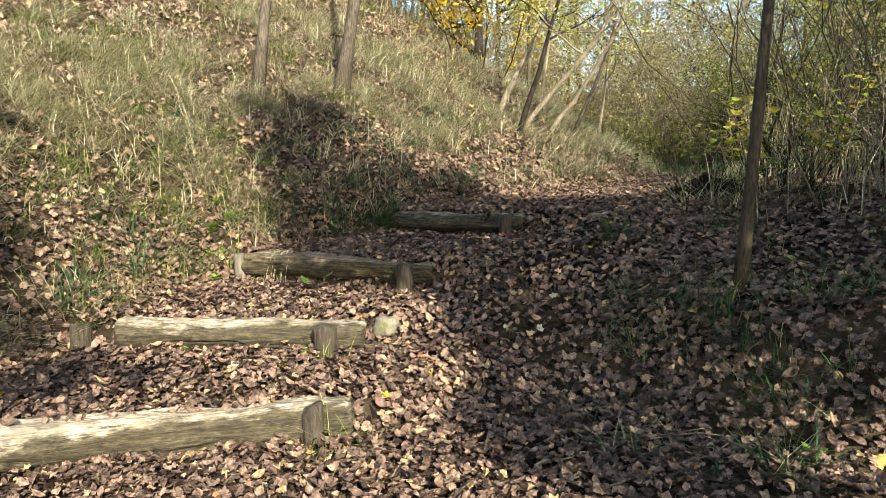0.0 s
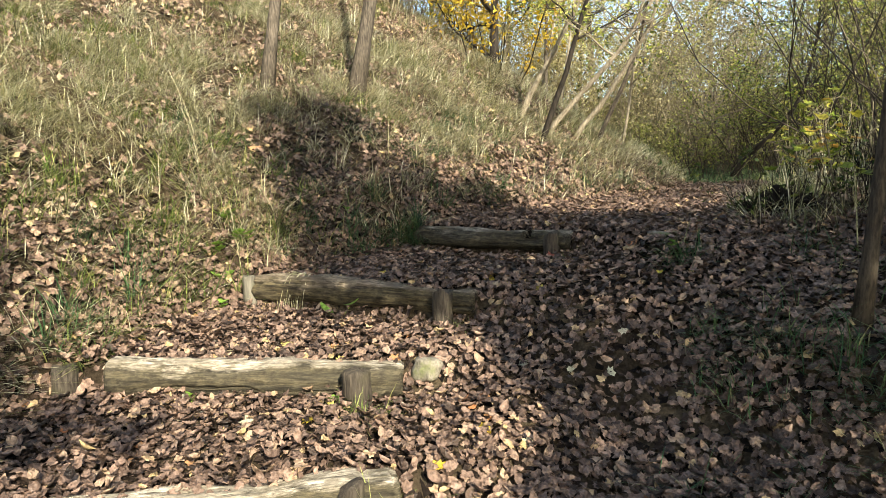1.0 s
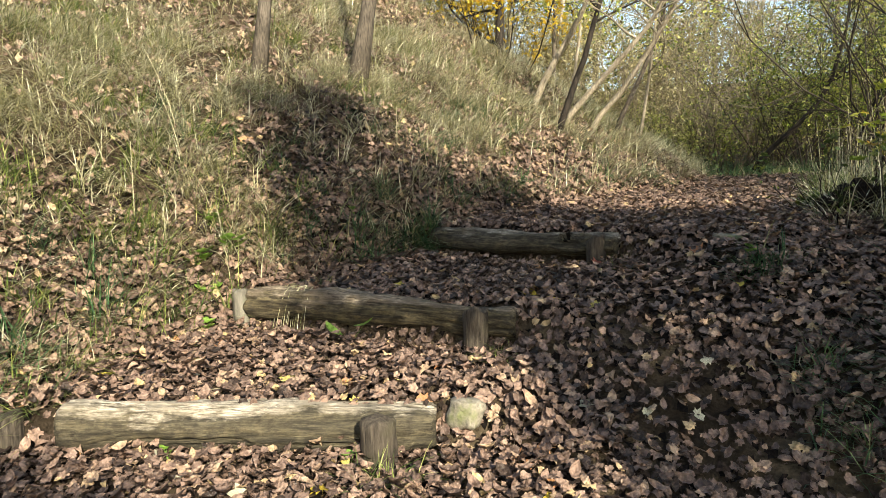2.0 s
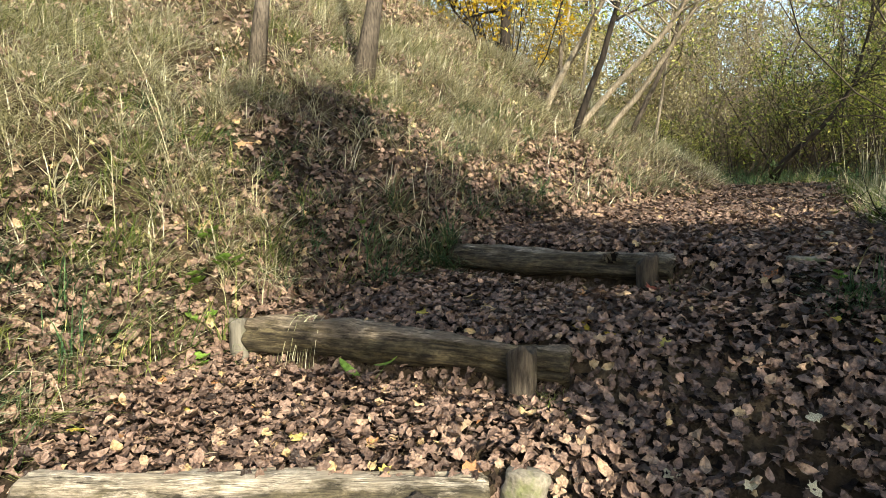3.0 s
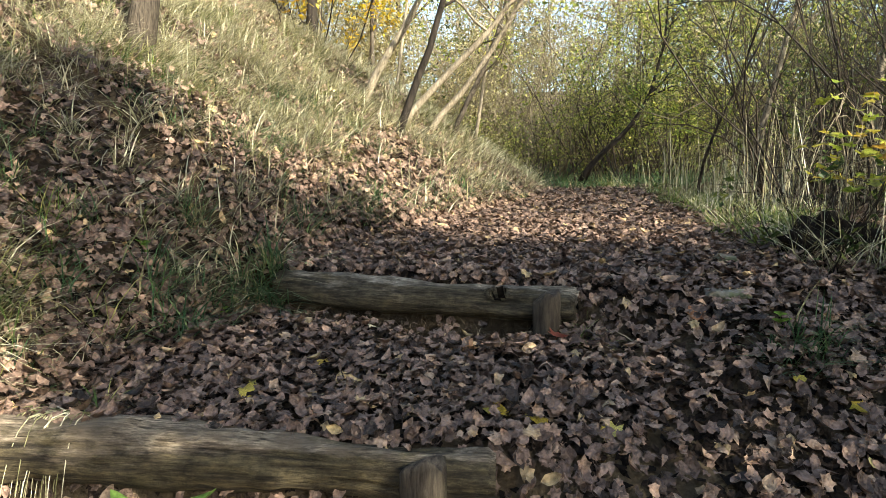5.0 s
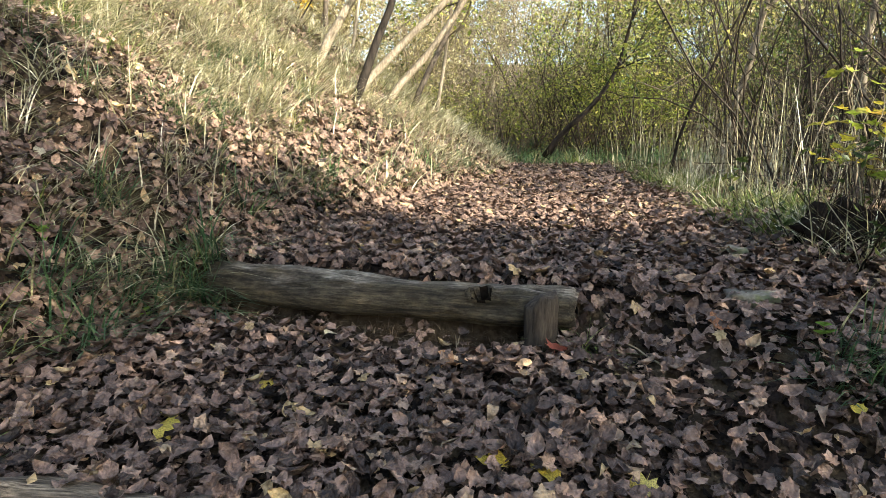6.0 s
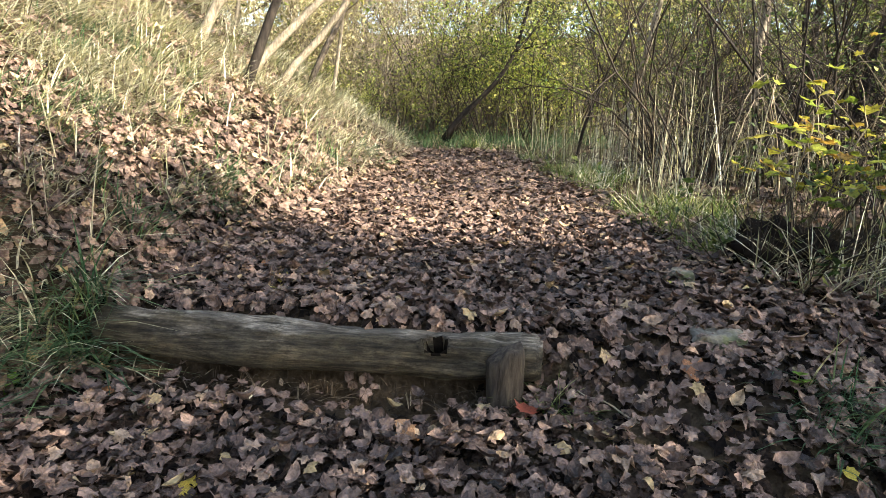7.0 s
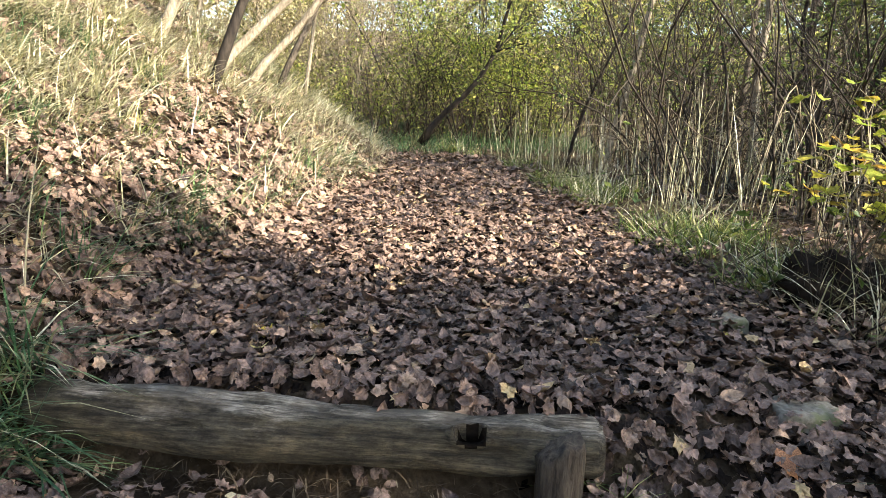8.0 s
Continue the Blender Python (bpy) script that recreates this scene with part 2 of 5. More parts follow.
def ground_height(x, y):
    x, y = np.asarray(x, float), np.asarray(y, float)
    z = np.full(np.broadcast(x, y).shape, STEPS[0][2])
    past = []
    for (ax, ay), (bx, by), front, back in STEPS:
        n = math.hypot(bx - ax, by - ay)
        dx, dy = (bx - ax) / n, (by - ay) / n
        f, u = (x - ax) * -dy + (y - ay) * dx, (x - ax) * dx + (y - ay) * dy
        wide = 0.05 + 0.55 * smooth(0, 0.9, u - n + 0.02)
        past.append(f)
        if front > 0.2:
            z = z - 0.055 * np.exp(-(((f + 0.11) / 0.075) ** 2)) * smooth(-0.05, 0.15, u) * smooth(0.02, 0.25, n - u)
        z = z + (back - front) * smooth(-1, 1, f / wide)
    for k in range(3):
        gap = np.maximum(past[k] - past[k + 1], 0.3)
        z = z + (STEPS[k + 1][2] - STEPS[k][3]) * np.clip(past[k] / gap, 0, 1)
    z = z + 0.045 * np.clip(past[3], 0, 14)
    right = -0.22 + 0.60 * smooth(0.8, 1.65, y + 0.15 * (x - 2.6)) + 0.30 * np.clip(y - 1.65, 0, 1.9) + 0.035 * np.clip(y - 3.5, 0, 14)
    w = smooth(1.6, 2.5, x)
    z = z * (1 - w) + right * w
    d = np.maximum(bank_depth(x, y), 0)
    dd = np.minimum(d, 15)
    z = z + 0.66 * dd + (0.27 - 0.25 * smooth(2.5, 6, y)) * (1 - np.exp(-((dd / 0.42) ** 1.5))) + 0.04 * (d - dd)
    z = z + 0.17 * np.clip(np.hypot(x - 1, y - 1) - 11.5, 0, 45) * smooth(-2, 6, y)
    z = z + lumps(x, y, 0.22) * 0.012 + lumps(x + 9, y + 5, 0.7) * (0.018 + 0.05 * smooth(0.2, 1.5, d))
    return z


def ground_normal(x, y, e=0.06):
    gx = (ground_height(x + e, y) - ground_height(x - e, y)) / (2 * e)
    gy = (ground_height(x, y + e) - ground_height(x, y - e)) / (2 * e)
    n = np.stack([-gx, -gy, np.ones_like(gx)], -1)
    return n / np.linalg.norm(n, axis=-1, keepdims=True)


# ---- mesh helpers ----
def mesh_object(name, verts, faces, mat, parent=None, label="", flat=False):
    """verts: n x 3; faces: a list of arrays, each m x 3 or m x 4."""
    me = bpy.data.meshes.new(name)
    verts = np.asarray(verts, np.float32)
    faces = [np.asarray(f, np.int32) for f in faces if len(f)]
    sizes = np.concatenate([np.full(len(f), f.shape[1], np.int32) for f in faces])
    loops = np.concatenate([f.ravel() for f in faces])
    me.vertices.add(len(verts))
    me.vertices.foreach_set("co", verts.ravel())
    me.loops.add(len(loops))
    me.loops.foreach_set("vertex_index", loops)
    me.polygons.add(len(sizes))
    me.polygons.foreach_set("loop_start", np.concatenate([[0], np.cumsum(sizes)[:-1]]).astype(np.int32))
    me.polygons.foreach_set("use_smooth", np.full(len(sizes), not flat))
    me.update(calc_edges=True)
    me.validate()
    me.materials.append(mat)
    ob = new(name, me)
    if parent is not None:
        ob.parent = parent
    if label:
        tagged(ob, label)
    return ob


class Heap:
    """Gathers many pieces for one mesh."""

    def __init__(self):
        self.v, self.q, self.t, self.n = [], [], [], 0

    def add(self, v, quads=(), tris=()):
        self.v.append(v)
        if len(quads):
            self.q.append(np.asarray(quads) + self.n)
        if len(tris):
            self.t.append(np.asarray(tris) + self.n)
        self.n += len(v)

    def put(self, name, mat, parent=None, label="", flat=False):
        faces = [np.concatenate(f) for f in (self.q, self.t) if f]
        return mesh_object(name, np.concatenate(self.v), faces, mat, parent, label, flat)


def tube(heap, pts, radii, sides=6, cap=True, rough=0.0):
    pts, radii = np.asarray(pts, float), np.asarray(radii, float)
    n = len(pts)
    d = np.gradient(pts, axis=0)
    d /= np.linalg.norm(d, axis=1, keepdims=True) + 1e-9
    ref = np.array([0.0, 0, 1]) if abs(d[:, 2]).mean() < 0.8 else np.array([1.0, 0, 0])
    a = np.cross(d, ref)
    a /= np.linalg.norm(a, axis=1, keepdims=True) + 1e-9
    b = np.cross(d, a)
    th = np.arange(sides) * 2 * np.pi / sides
    r = radii[:, None, None]
    if rough:
        r = r * (1 + rough * rng.normal(0, 1, (n, sides, 1)))
    v = pts[:, None] + r * (np.cos(th)[None, :, None] * a[:, None] + np.sin(th)[None, :, None] * b[:, None])
    v = v.reshape(-1, 3)
    i, j = np.meshgrid(np.arange(n - 1), np.arange(sides), indexing="ij")
    k = (j + 1) % sides
    quads = np.stack([i * sides + j, i * sides + k, (i + 1) * sides + k, (i + 1) * sides + j], -1).reshape(-1, 4)
    tris = []
    if cap:
        v = np.concatenate([v, pts[:1], pts[-1:]])
        m = n * sides
        tris = [(m, (s + 1) % sides, s) for s in range(sides)] + [(m + 1, (n - 1) * sides + s, (n - 1) * sides + (s + 1) % sides) for s in range(sides)]
    heap.add(v, quads, tris)


def turned(yaw, normal, tilt_a, tilt_b):
    """Rotation matrices: z to the normal with a random tilt, then a turn about it."""
    n = normal + tilt_a[:, None] * np.array([1.0, 0, 0]) + tilt_b[:, None] * np.array([0, 1.0, 0])
    n /= np.linalg.norm(n, axis=1, keepdims=True)
    h = np.stack([np.cos(yaw), np.sin(yaw), np.zeros_like(yaw)], 1)
    x = h - (h * n).sum(1, keepdims=True) * n
    x /= np.linalg.norm(x, axis=1, keepdims=True) + 1e-9
    return np.stack([x, np.cross(n, x), n], 2)


def strew(heap, shapes, pos, rot, size):
    """Lays copies of the leaf shapes (verts, tris) at the places."""
    which = rng.integers(0, len(shapes), len(pos))
    for k, (v, t) in enumerate(shapes):
        m = which == k
        if not m.any():
            continue
        p = np.einsum("nij,vj->nvi", rot[m], v) * size[m][:, None, None] + pos[m][:, None]
        f = t[None] + (np.arange(m.sum()) * len(v))[:, None, None]
        heap.add(p.reshape(-1, 3), (), f.reshape(-1, 3))


def maple_shape(curl, fold, seed, width=1.0, lobes=1.0, crumple=0.05):
    """A five-lobed leaf, 1 across, with a stalk, curled and crumpled."""
    r = np.random.default_rng(seed)
    ang = np.radians([270, 305, 325, 345, 5, 28, 45, 62, 90, 118, 135, 152, 175, 195, 215, 235])
    rad = np.array([0.12, 0.30, 0.20, 0.44, 0.30, 0.50, 0.33, 0.30, 0.58, 0.30, 0.33, 0.50, 0.30, 0.44, 0.20, 0.30])
    rad = 0.38 + (rad - 0.38) * lobes * 0.62
    rad[0] = 0.14
    rad = rad * (1 + r.normal(0, 0.10, len(rad)))
    x, y = rad * np.cos(ang) * width, rad * np.sin(ang)
    v = np.stack([np.r_[0, x], np.r_[0, y], np.zeros(len(x) + 1)], 1)
    a = r.random() * 3.14
    across = v[:, 0] * math.cos(a) + v[:, 1] * math.sin(a)
    v[:, 2] = curl * (across**2 * 2.0) + fold * np.abs(v[:, 0]) + r.normal(0, crumple, len(v))
    v[:, 0] -= 0.35 * abs(curl) * np.cos(a) * across * np.abs(across)
    v[:, 1] -= 0.35 * abs(curl) * np.sin(a) * across * np.abs(across)
    n = len(ang)
    t = [(0, 1 + k, 1 + (k + 1) % n) for k in range(n)]
    s = len(v)
    v = np.concatenate([v, [(-0.008, -0.1, 0.0), (0.008, -0.1, 0.0), (0.03, -0.55, -0.03)]])
    t.append((s, s + 2, s + 1))
    return v, np.array(t)


def oval_shape(curl, fold, seed, width=0.5, fine=False):
    r = np.random.default_rng(seed)
    rows = [(-0.5, 0.03), (-0.25, 0.8), (0.05, 1.0), (0.3, 0.65), (0.52, 0.02)]
    if fine:
        rows = [(q - 0.5, math.sin(math.pi * q) ** 0.75 + 0.02) for q in np.linspace(0, 1, 11)]
    v, t = [], []
    for yq, w in rows:
        w = w * width * 0.5 * (1 + r.normal(0, 0.02 if fine else 0.08))
        for s in (-1, 0, 1):
            v.append((s * w, yq, curl * yq * yq * 1.4 + fold * abs(s) * w + r.normal(0, 0.004 if fine else 0.02)))
    for i in range(len(rows) - 1):
        for s in (0, 1):
            a = i * 3 + s
            t += [(a, a + 1, a + 4), (a, a + 4, a + 3)]
    return np.array(v), np.array(t)


SHAPES_FLAT = [maple_shape(c, f, k, w, 1.0, 0.03) for k, (c, f, w) in enumerate([(0.25, 0.1, 1), (-0.4, 0.15, 0.95), (0.6, 0.0, 0.9), (-0.5, -0.2, 1.0)])]
CURLS = [(0.45, 0.15, 0.8, 0.75), (-0.6, 0.2, 0.75, 0.7), (0.7, 0.1, 0.7, 0.5), (-0.8, -0.2, 0.8, 0.8), (0.3, 0.35, 0.75, 0.9), (-0.3, 0.2, 0.95, 1.0), (-1.1, 0.2, 0.7, 0.6), (0.5, -0.3, 0.85, 0.85), (-0.5, -0.25, 0.65, 0.6)]
SHAPES_LITTER = [maple_shape(c, f, 30 + k, w, lo, 0.055) for k, (c, f, w, lo) in enumerate(CURLS)]
SHAPES_LITTER += [oval_shape(c, f, 11 + k, w) for k, (c, f, w) in enumerate([(0.9, 0.9, 0.5), (-1.3, 0.6, 0.45), (1.2, 1.0, 0.55), (-1.0, -0.8, 0.5)])]


def far_leaf(seed):
    """A few-sided, ragged and bent leaf, 1 across."""
    r = np.random.default_rng(seed)
    ang = np.sort(np.arange(7) * 0.898 + r.normal(0, 0.15, 7))
    rad = np.where(np.arange(7) % 2, 0.26, 0.52) * r.uniform(0.75, 1.2, 7)
    v = np.stack([rad * np.cos(ang) * 0.8, rad * np.sin(ang), r.normal(0, 0.11, 7)], 1)
    return np.concatenate([[(0, 0, 0)], v]), np.array([(0, 1 + k, 1 + (k + 1) % 7) for k in range(7)])


SHAPES_FAR = [far_leaf(k) for k in range(6)]
DIAMOND = [(np.array([(0, -0.5, 0), (0.28, 0, 0.08), (0, 0.5, 0), (-0.28, 0, 0.08)]), np.array([(0, 1, 2), (0, 2, 3)])),
           (np.array([(0, -0.5, 0), (0.2, 0.1, -0.07), (0, 0.5, 0.1), (-0.24, 0, -0.05)]), np.array([(0, 1, 2), (0, 2, 3)]))]


def litter(heap, x, y, size, lift=0.012, wild=0.35, shapes=None):
    """Fallen leaves lying on the ground at the places."""
    n = len(x)
    pos = np.stack([x, y, ground_height(x, y) + rng.random(n) * lift * 2 + 0.004], 1)
    rot = turned(rng.random(n) * 6.283, ground_normal(x, y), rng.normal(0, wild, n), rng.normal(0, wild, n))
    strew(heap, shapes or SHAPES_LITTER, pos, rot, size)


def blades(heap, x, y, z, length, lean, width, droop=0.5, head=None):
    """Blades of grass: bent strips that taper."""
    n = len(x)
    az = head if head is not None else rng.random(n) * 6.283
    s = np.array([0, 0.35, 0.7, 1.0])
    out = np.stack([np.cos(az), np.sin(az), 0 * az], 1)
    side = np.stack([-np.sin(az), np.cos(az), 0 * az], 1)
    tw = rng.normal(0, 0.6, n)
    side = side * np.cos(tw)[:, None] + out * np.sin(tw)[:, None]
    reach = length[:, None] * (lean[:, None] * s + droop * s**2 * lean[:, None] * 1.2)
    rise = length[:, None] * (s - droop * 0.55 * s**2.5 * np.minimum(lean, 1.6)[:, None])
    keep_length = 1.2 / np.sqrt(1 + (1.5 * np.minimum(lean, 2)) ** 2)[:, None]
    reach, rise = reach * np.minimum(keep_length, 1), rise * np.minimum(keep_length, 1)
    mid = np.stack([x, y, z], 1)[:, None] + reach[..., None] * out[:, None] + rise[..., None] * np.array([0, 0, 1.0])
    w = (width[:, None] * np.array([0.8, 1.0, 0.7]))[..., None] * side[:, None]
    v = np.concatenate([mid[:, :3] - w, mid[:, :3] + w, mid[:, 3:]], 1)
    o = (np.arange(n) * 7)[:, None, None]
    q = np.array([(0, 3, 4, 1), (1, 4, 5, 2)])[None] + o
    t = np.array([(2, 5, 6)])[None] + o
    heap.add(v.reshape(-1, 3), q.reshape(-1, 4), t.reshape(-1, 3))


def empty(name, x, y, z, label, category, group=""):
    ob = new(name)
    ob.location = (x, y, z)
    ob.empty_display_size = 0.1
    return tagged(ob, label, category, group)


def settle(parts, thing):
    """Hangs parts built in the world's coordinates under their thing."""
    for p in parts:
        p.parent = thing
        p.matrix_parent_inverse = Matrix.Translation(-thing.location)


def gz(x, y):
    return float(ground_height(np.array([x]), np.array([y]))[0])


# ---- ground ----
def spread(lo, hi, step, far):
    inner = np.arange(lo, hi + 1e-6, step)
    grow = step * 1.16 ** np.arange(1, 200)
    outer = np.cumsum(grow)
    outer = outer[outer < far]
    return np.concatenate([lo - outer[::-1], inner, hi + outer])


gx_, gy_ = spread(-3.5, 4.0, 0.055, 450), spread(-3.0, 7.0, 0.055, 450)
X, Y = np.meshgrid(gx_, gy_, indexing="ij")
Z = ground_height(X, Y)
ni, nj = X.shape
I, J = np.meshgrid(np.arange(ni - 1), np.arange(nj - 1), indexing="ij")
quads = np.stack([I * nj + J, (I + 1) * nj + J, (I + 1) * nj + J + 1, I * nj + J + 1], -1).reshape(-1, 4)
ground = mesh_object("ground", np.stack([X, Y, Z], -1).reshape(-1, 3), [quads], M_SOIL)
tagged(ground, "dark woodland soil, path and steep bank under leaves", "ground", kind="structure")


# ---- step logs ----
def step_log(a, b, za, zb, r, mat, label, wobble, flat=0.0, hole=None):
    """A debarked round log along a to b, sagging, grooved and cracked; hole: where a knot has rotted out."""
    a, b = np.array([*a, za - r]), np.array([*b, zb - r])
    n, sides = 150, 48
    L = np.linalg.norm(b - a)
    ax = (b - a) / L
    side = np.cross([0, 0, 1.0], ax)
    side /= np.linalg.norm(side)
    up = np.cross(ax, side)
    s, th = np.meshgrid(np.linspace(0, 1, n), np.arange(sides) * 2 * math.pi / sides - math.pi / 2, indexing="ij")
    w = wobble * 17 + 30
    rr = r * (1 - 0.10 * s) * (1 + 0.06 * np.sin(s * 9 + wobble * 5) + 0.035 * np.sin(s * 23 + wobble) + 0.07 * np.sin(th * 2 + s * 4 + w))
    rr = rr + 0.004 * lumps(th * 7 + w, s * L * 2.2 + w, 1.0) + 0.016 * lumps(th * 1.6 + w, s * L * 5 + 3, 1.0) + 0.006 * lumps(th * 3 + w, s * L * 14, 1.0)
    crack = lumps(th * 11 + 2 * w, s * L * 1.3 + w, 1.0) + 0.25 * lumps(th * 30, s * L * 9 + w, 1.0)
    rr = rr - 0.016 * smooth(0.45, 0.7, crack)
    rr = rr * (1 - 0.16 * smooth(0.985, 1.0, s) - 0.16 * smooth(0.015, 0.0, s))
    dark = np.zeros_like(rr, bool)
    if hole:
        hs, ht, hl, hw = hole
        q = np.sqrt(((s - hs) * L / hl) ** 2 + ((th - ht) * r / hw) ** 2)
        rr = rr + 0.014 * np.exp(-((q - 1.25) ** 2) / 0.08) - 0.08 * smooth(1.1, 0.75, q)
        dark = q < 1.12
    wave = side * (wobble * 0.05) * np.sin(s * math.pi)[..., None] + up * (0.02 * wobble) * np.sin(s * 5)[..., None]
    c = a + (b - a) * s[..., None] + wave
    v = c + rr[..., None] * (np.cos(th)[..., None] * side + np.minimum(np.sin(th), 1 - flat)[..., None] * up)
    v = v.reshape(-1, 3)
    i, j = np.meshgrid(np.arange(n - 1), np.arange(sides), indexing="ij")
    k = (j + 1) % sides
    quads = np.stack([i * sides + j, i * sides + k, (i + 1) * sides + k, (i + 1) * sides + j], -1).reshape(-1, 4)
    mid = (a + b) / 2
    v = np.concatenate([v, [a - ax * 0.004], [b - ax * 0.012]])
    m = n * sides
    tris = [(m, (q + 1) % sides, q) for q in range(sides)] + [(m + 1, (n - 1) * sides + q, (n - 1) * sides + (q + 1) % sides) for q in range(sides)]
    turn = Matrix((ax, side, up)).transposed()
    ob = mesh_object("step_log", (v - mid) @ np.array(turn), [quads, np.array(tris)], mat)
    ob.data.materials.append(M_HOLE)
    # Inside of the knot hole takes the near-black material as recess shade.
    if hole:
        for f in np.nonzero(dark[:-1].reshape(-1))[0]:
            ob.data.polygons[int(f)].material_index = 1
    ob.matrix_world = Matrix.Translation(mid) @ turn.to_4x4()
    return tagged(ob, label, "log", "log steps")


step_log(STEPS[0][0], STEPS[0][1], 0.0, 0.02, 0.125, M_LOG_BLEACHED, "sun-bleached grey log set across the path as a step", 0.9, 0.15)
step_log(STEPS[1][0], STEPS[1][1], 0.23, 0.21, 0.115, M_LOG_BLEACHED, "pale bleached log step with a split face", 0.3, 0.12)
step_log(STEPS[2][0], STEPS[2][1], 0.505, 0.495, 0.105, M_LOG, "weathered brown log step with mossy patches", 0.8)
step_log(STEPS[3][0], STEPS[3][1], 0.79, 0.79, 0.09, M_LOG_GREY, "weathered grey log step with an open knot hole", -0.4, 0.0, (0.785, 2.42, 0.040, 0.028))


def stake(x, y, top, r, mat, label, lean=0.0, cut=0.2):
    """A sawn round post with a slanting, weathered top."""
    h, low = Heap(), -0.25
    tall = top - gz(x, y)
    zs = np.concatenate([np.linspace(low, tall - 0.02, 9), [tall - 0.006, tall]])
    tube(h, np.stack([lean * (zs - tall), 0 * zs, zs], 1), r * np.r_[np.linspace(1.0, 1.02, 9), 0.95, 0.82], 22, True, 0.03)
    v = np.concatenate(h.v)
    th = np.arctan2(v[:, 1], v[:, 0])
    v[:, :2] *= (1 - 0.10 * smooth(0.55, 0.8, lumps(th * 3 + x * 9, v[:, 2] * 3 + y, 1.0)) + 0.06 * lumps(th * 1.3 + y * 7, v[:, 2] * 6, 1.0))[:, None]
    up = v[:, 2] > tall - 0.03
    v[up, 2] += cut * v[up, 0] + 0.028 * lumps(v[up, 0] + x, v[up, 1] + y, 0.035)
    h.v = [v]
    ob = h.put("stake", mat)
    ob.location = (x, y, gz(x, y))
    return tagged(ob, label, "stake", "stakes of the log steps")


stake(-1.03, 0.92, 0.50, 0.055, M_STAKE, "short weathered wooden stake at the end of a log step")
stake(0.61, 1.235, 0.47, 0.068, M_STAKE_DARK, "mossy wooden stake in front of a log step")
stake(0.80, 2.38, 0.775, 0.062, M_STAKE_DARK, "stubby wooden stake with a split top beside a log")
stake(0.74, 0.31, 0.19, 0.075, M_STAKE_DARK, "dark sawn stake holding a bleached log")
stake(1.36, -0.33, -0.02, 0.055, M_STAKE_DARK, "sawn wooden stake holding the lowest log")
stake(-0.70, -0.55, 0.19, 0.068, M_STAKE_DARK, "grey cracked stake half hidden in grass")


def stone(x, y, z, sx, sy, sz, label, seed):
    bm = bmesh.new()
    bmesh.ops.create_icosphere(bm, subdivisions=3, radius=1.0)
    for v in bm.verts:
        q = v.co * 1.3 + Vector((seed, 0, 0))
        v.co *= (1 + 0.3 * noise.noise(q) + 0.1 * noise.noise(q * 3)) / max(0.72, max(abs(c) for c in v.co)) * 0.85
        v.co.x, v.co.y, v.co.z = v.co.x * sx, v.co.y * sy, v.co.z * sz
    me = bpy.data.meshes.new("stone")
    bm.to_mesh(me)
    bm.free()
    for p in me.polygons:
        p.use_smooth = True
    me.materials.append(M_STONE)
    ob = new("stone", me)
    ob.location = (x, y, z)
    return tagged(ob, label, "stone")


stone(0.94, 0.655, 0.145, 0.085, 0.06, 0.07, "small rounded tan stone at the end of a log", 1)
stone(1.57, 2.62, 0.745, 0.12, 0.08, 0.055, "flat stone with green moss beside the path", 5)
stone(1.62, 3.25, 0.835, 0.07, 0.06, 0.05, "small mossy stone at the path edge", 9)


# ---- trees and shrubs ----
def limb(heap, p, d, length, r, segs, wander, lift=0.0, sides=5):
    """A wandering, tapering branch; returns its points."""
    pts, d = [np.array(p, float)], np.array(d, float)
    d /= np.linalg.norm(d)
    for k in range(segs):
        d = d + rng.normal(0, wander, 3) + (0, 0, lift)
        d /= np.linalg.norm(d)
        pts.append(pts[-1] + d * length / segs)
    pts = np.array(pts)
    tube(heap, pts, r * np.linspace(1, 0.3, segs + 1), sides, False)
    return pts


def fork(heap, tips, p, d, length, r, level, wander=0.14, lift=0.03, kids=4):
    pts = limb(heap, p, d, length, r, 5 if level else 3, wander, lift, 5 if r > 0.012 else 3)
    if level <= 0:
        tips.extend(pts[1:])
        return
    ways = np.diff(pts, axis=0)
    for _ in range(kids):
        k = rng.integers(1, len(pts))
        w = ways[k - 1] / np.linalg.norm(ways[k - 1]) + rng.normal(0, 0.55, 3)
        fork(heap, tips, pts[k], w, length * rng.uniform(0.35, 0.6), r * 0.45, level - 1, wander, lift, kids)
    tips.append(pts[-1])


def foliage(tips, count, size, scatter, shapes=None, clump=0.7):
    h = Heap()
    tips = np.array(tips)
    spots = tips[rng.integers(0, len(tips), max(6, count // 24))]
    dense = rng.random(count) < clump
    pos = np.where(dense[:, None], spots[rng.integers(0, len(spots), count)], tips[rng.integers(0, len(tips), count)])
    pos = pos + rng.normal(0, 1, (count, 3)) * np.where(dense, scatter * 0.5, scatter)[:, None]
    up = np.tile([0, 0, 1.0], (count, 1))
    rot = turned(rng.random(count) * 6.283, up, rng.normal(0, 0.8, count), rng.normal(0, 0.8, count))
    strew(h, shapes or DIAMOND, pos, rot, size * rng.uniform(0.6, 1.3, count))
    return h


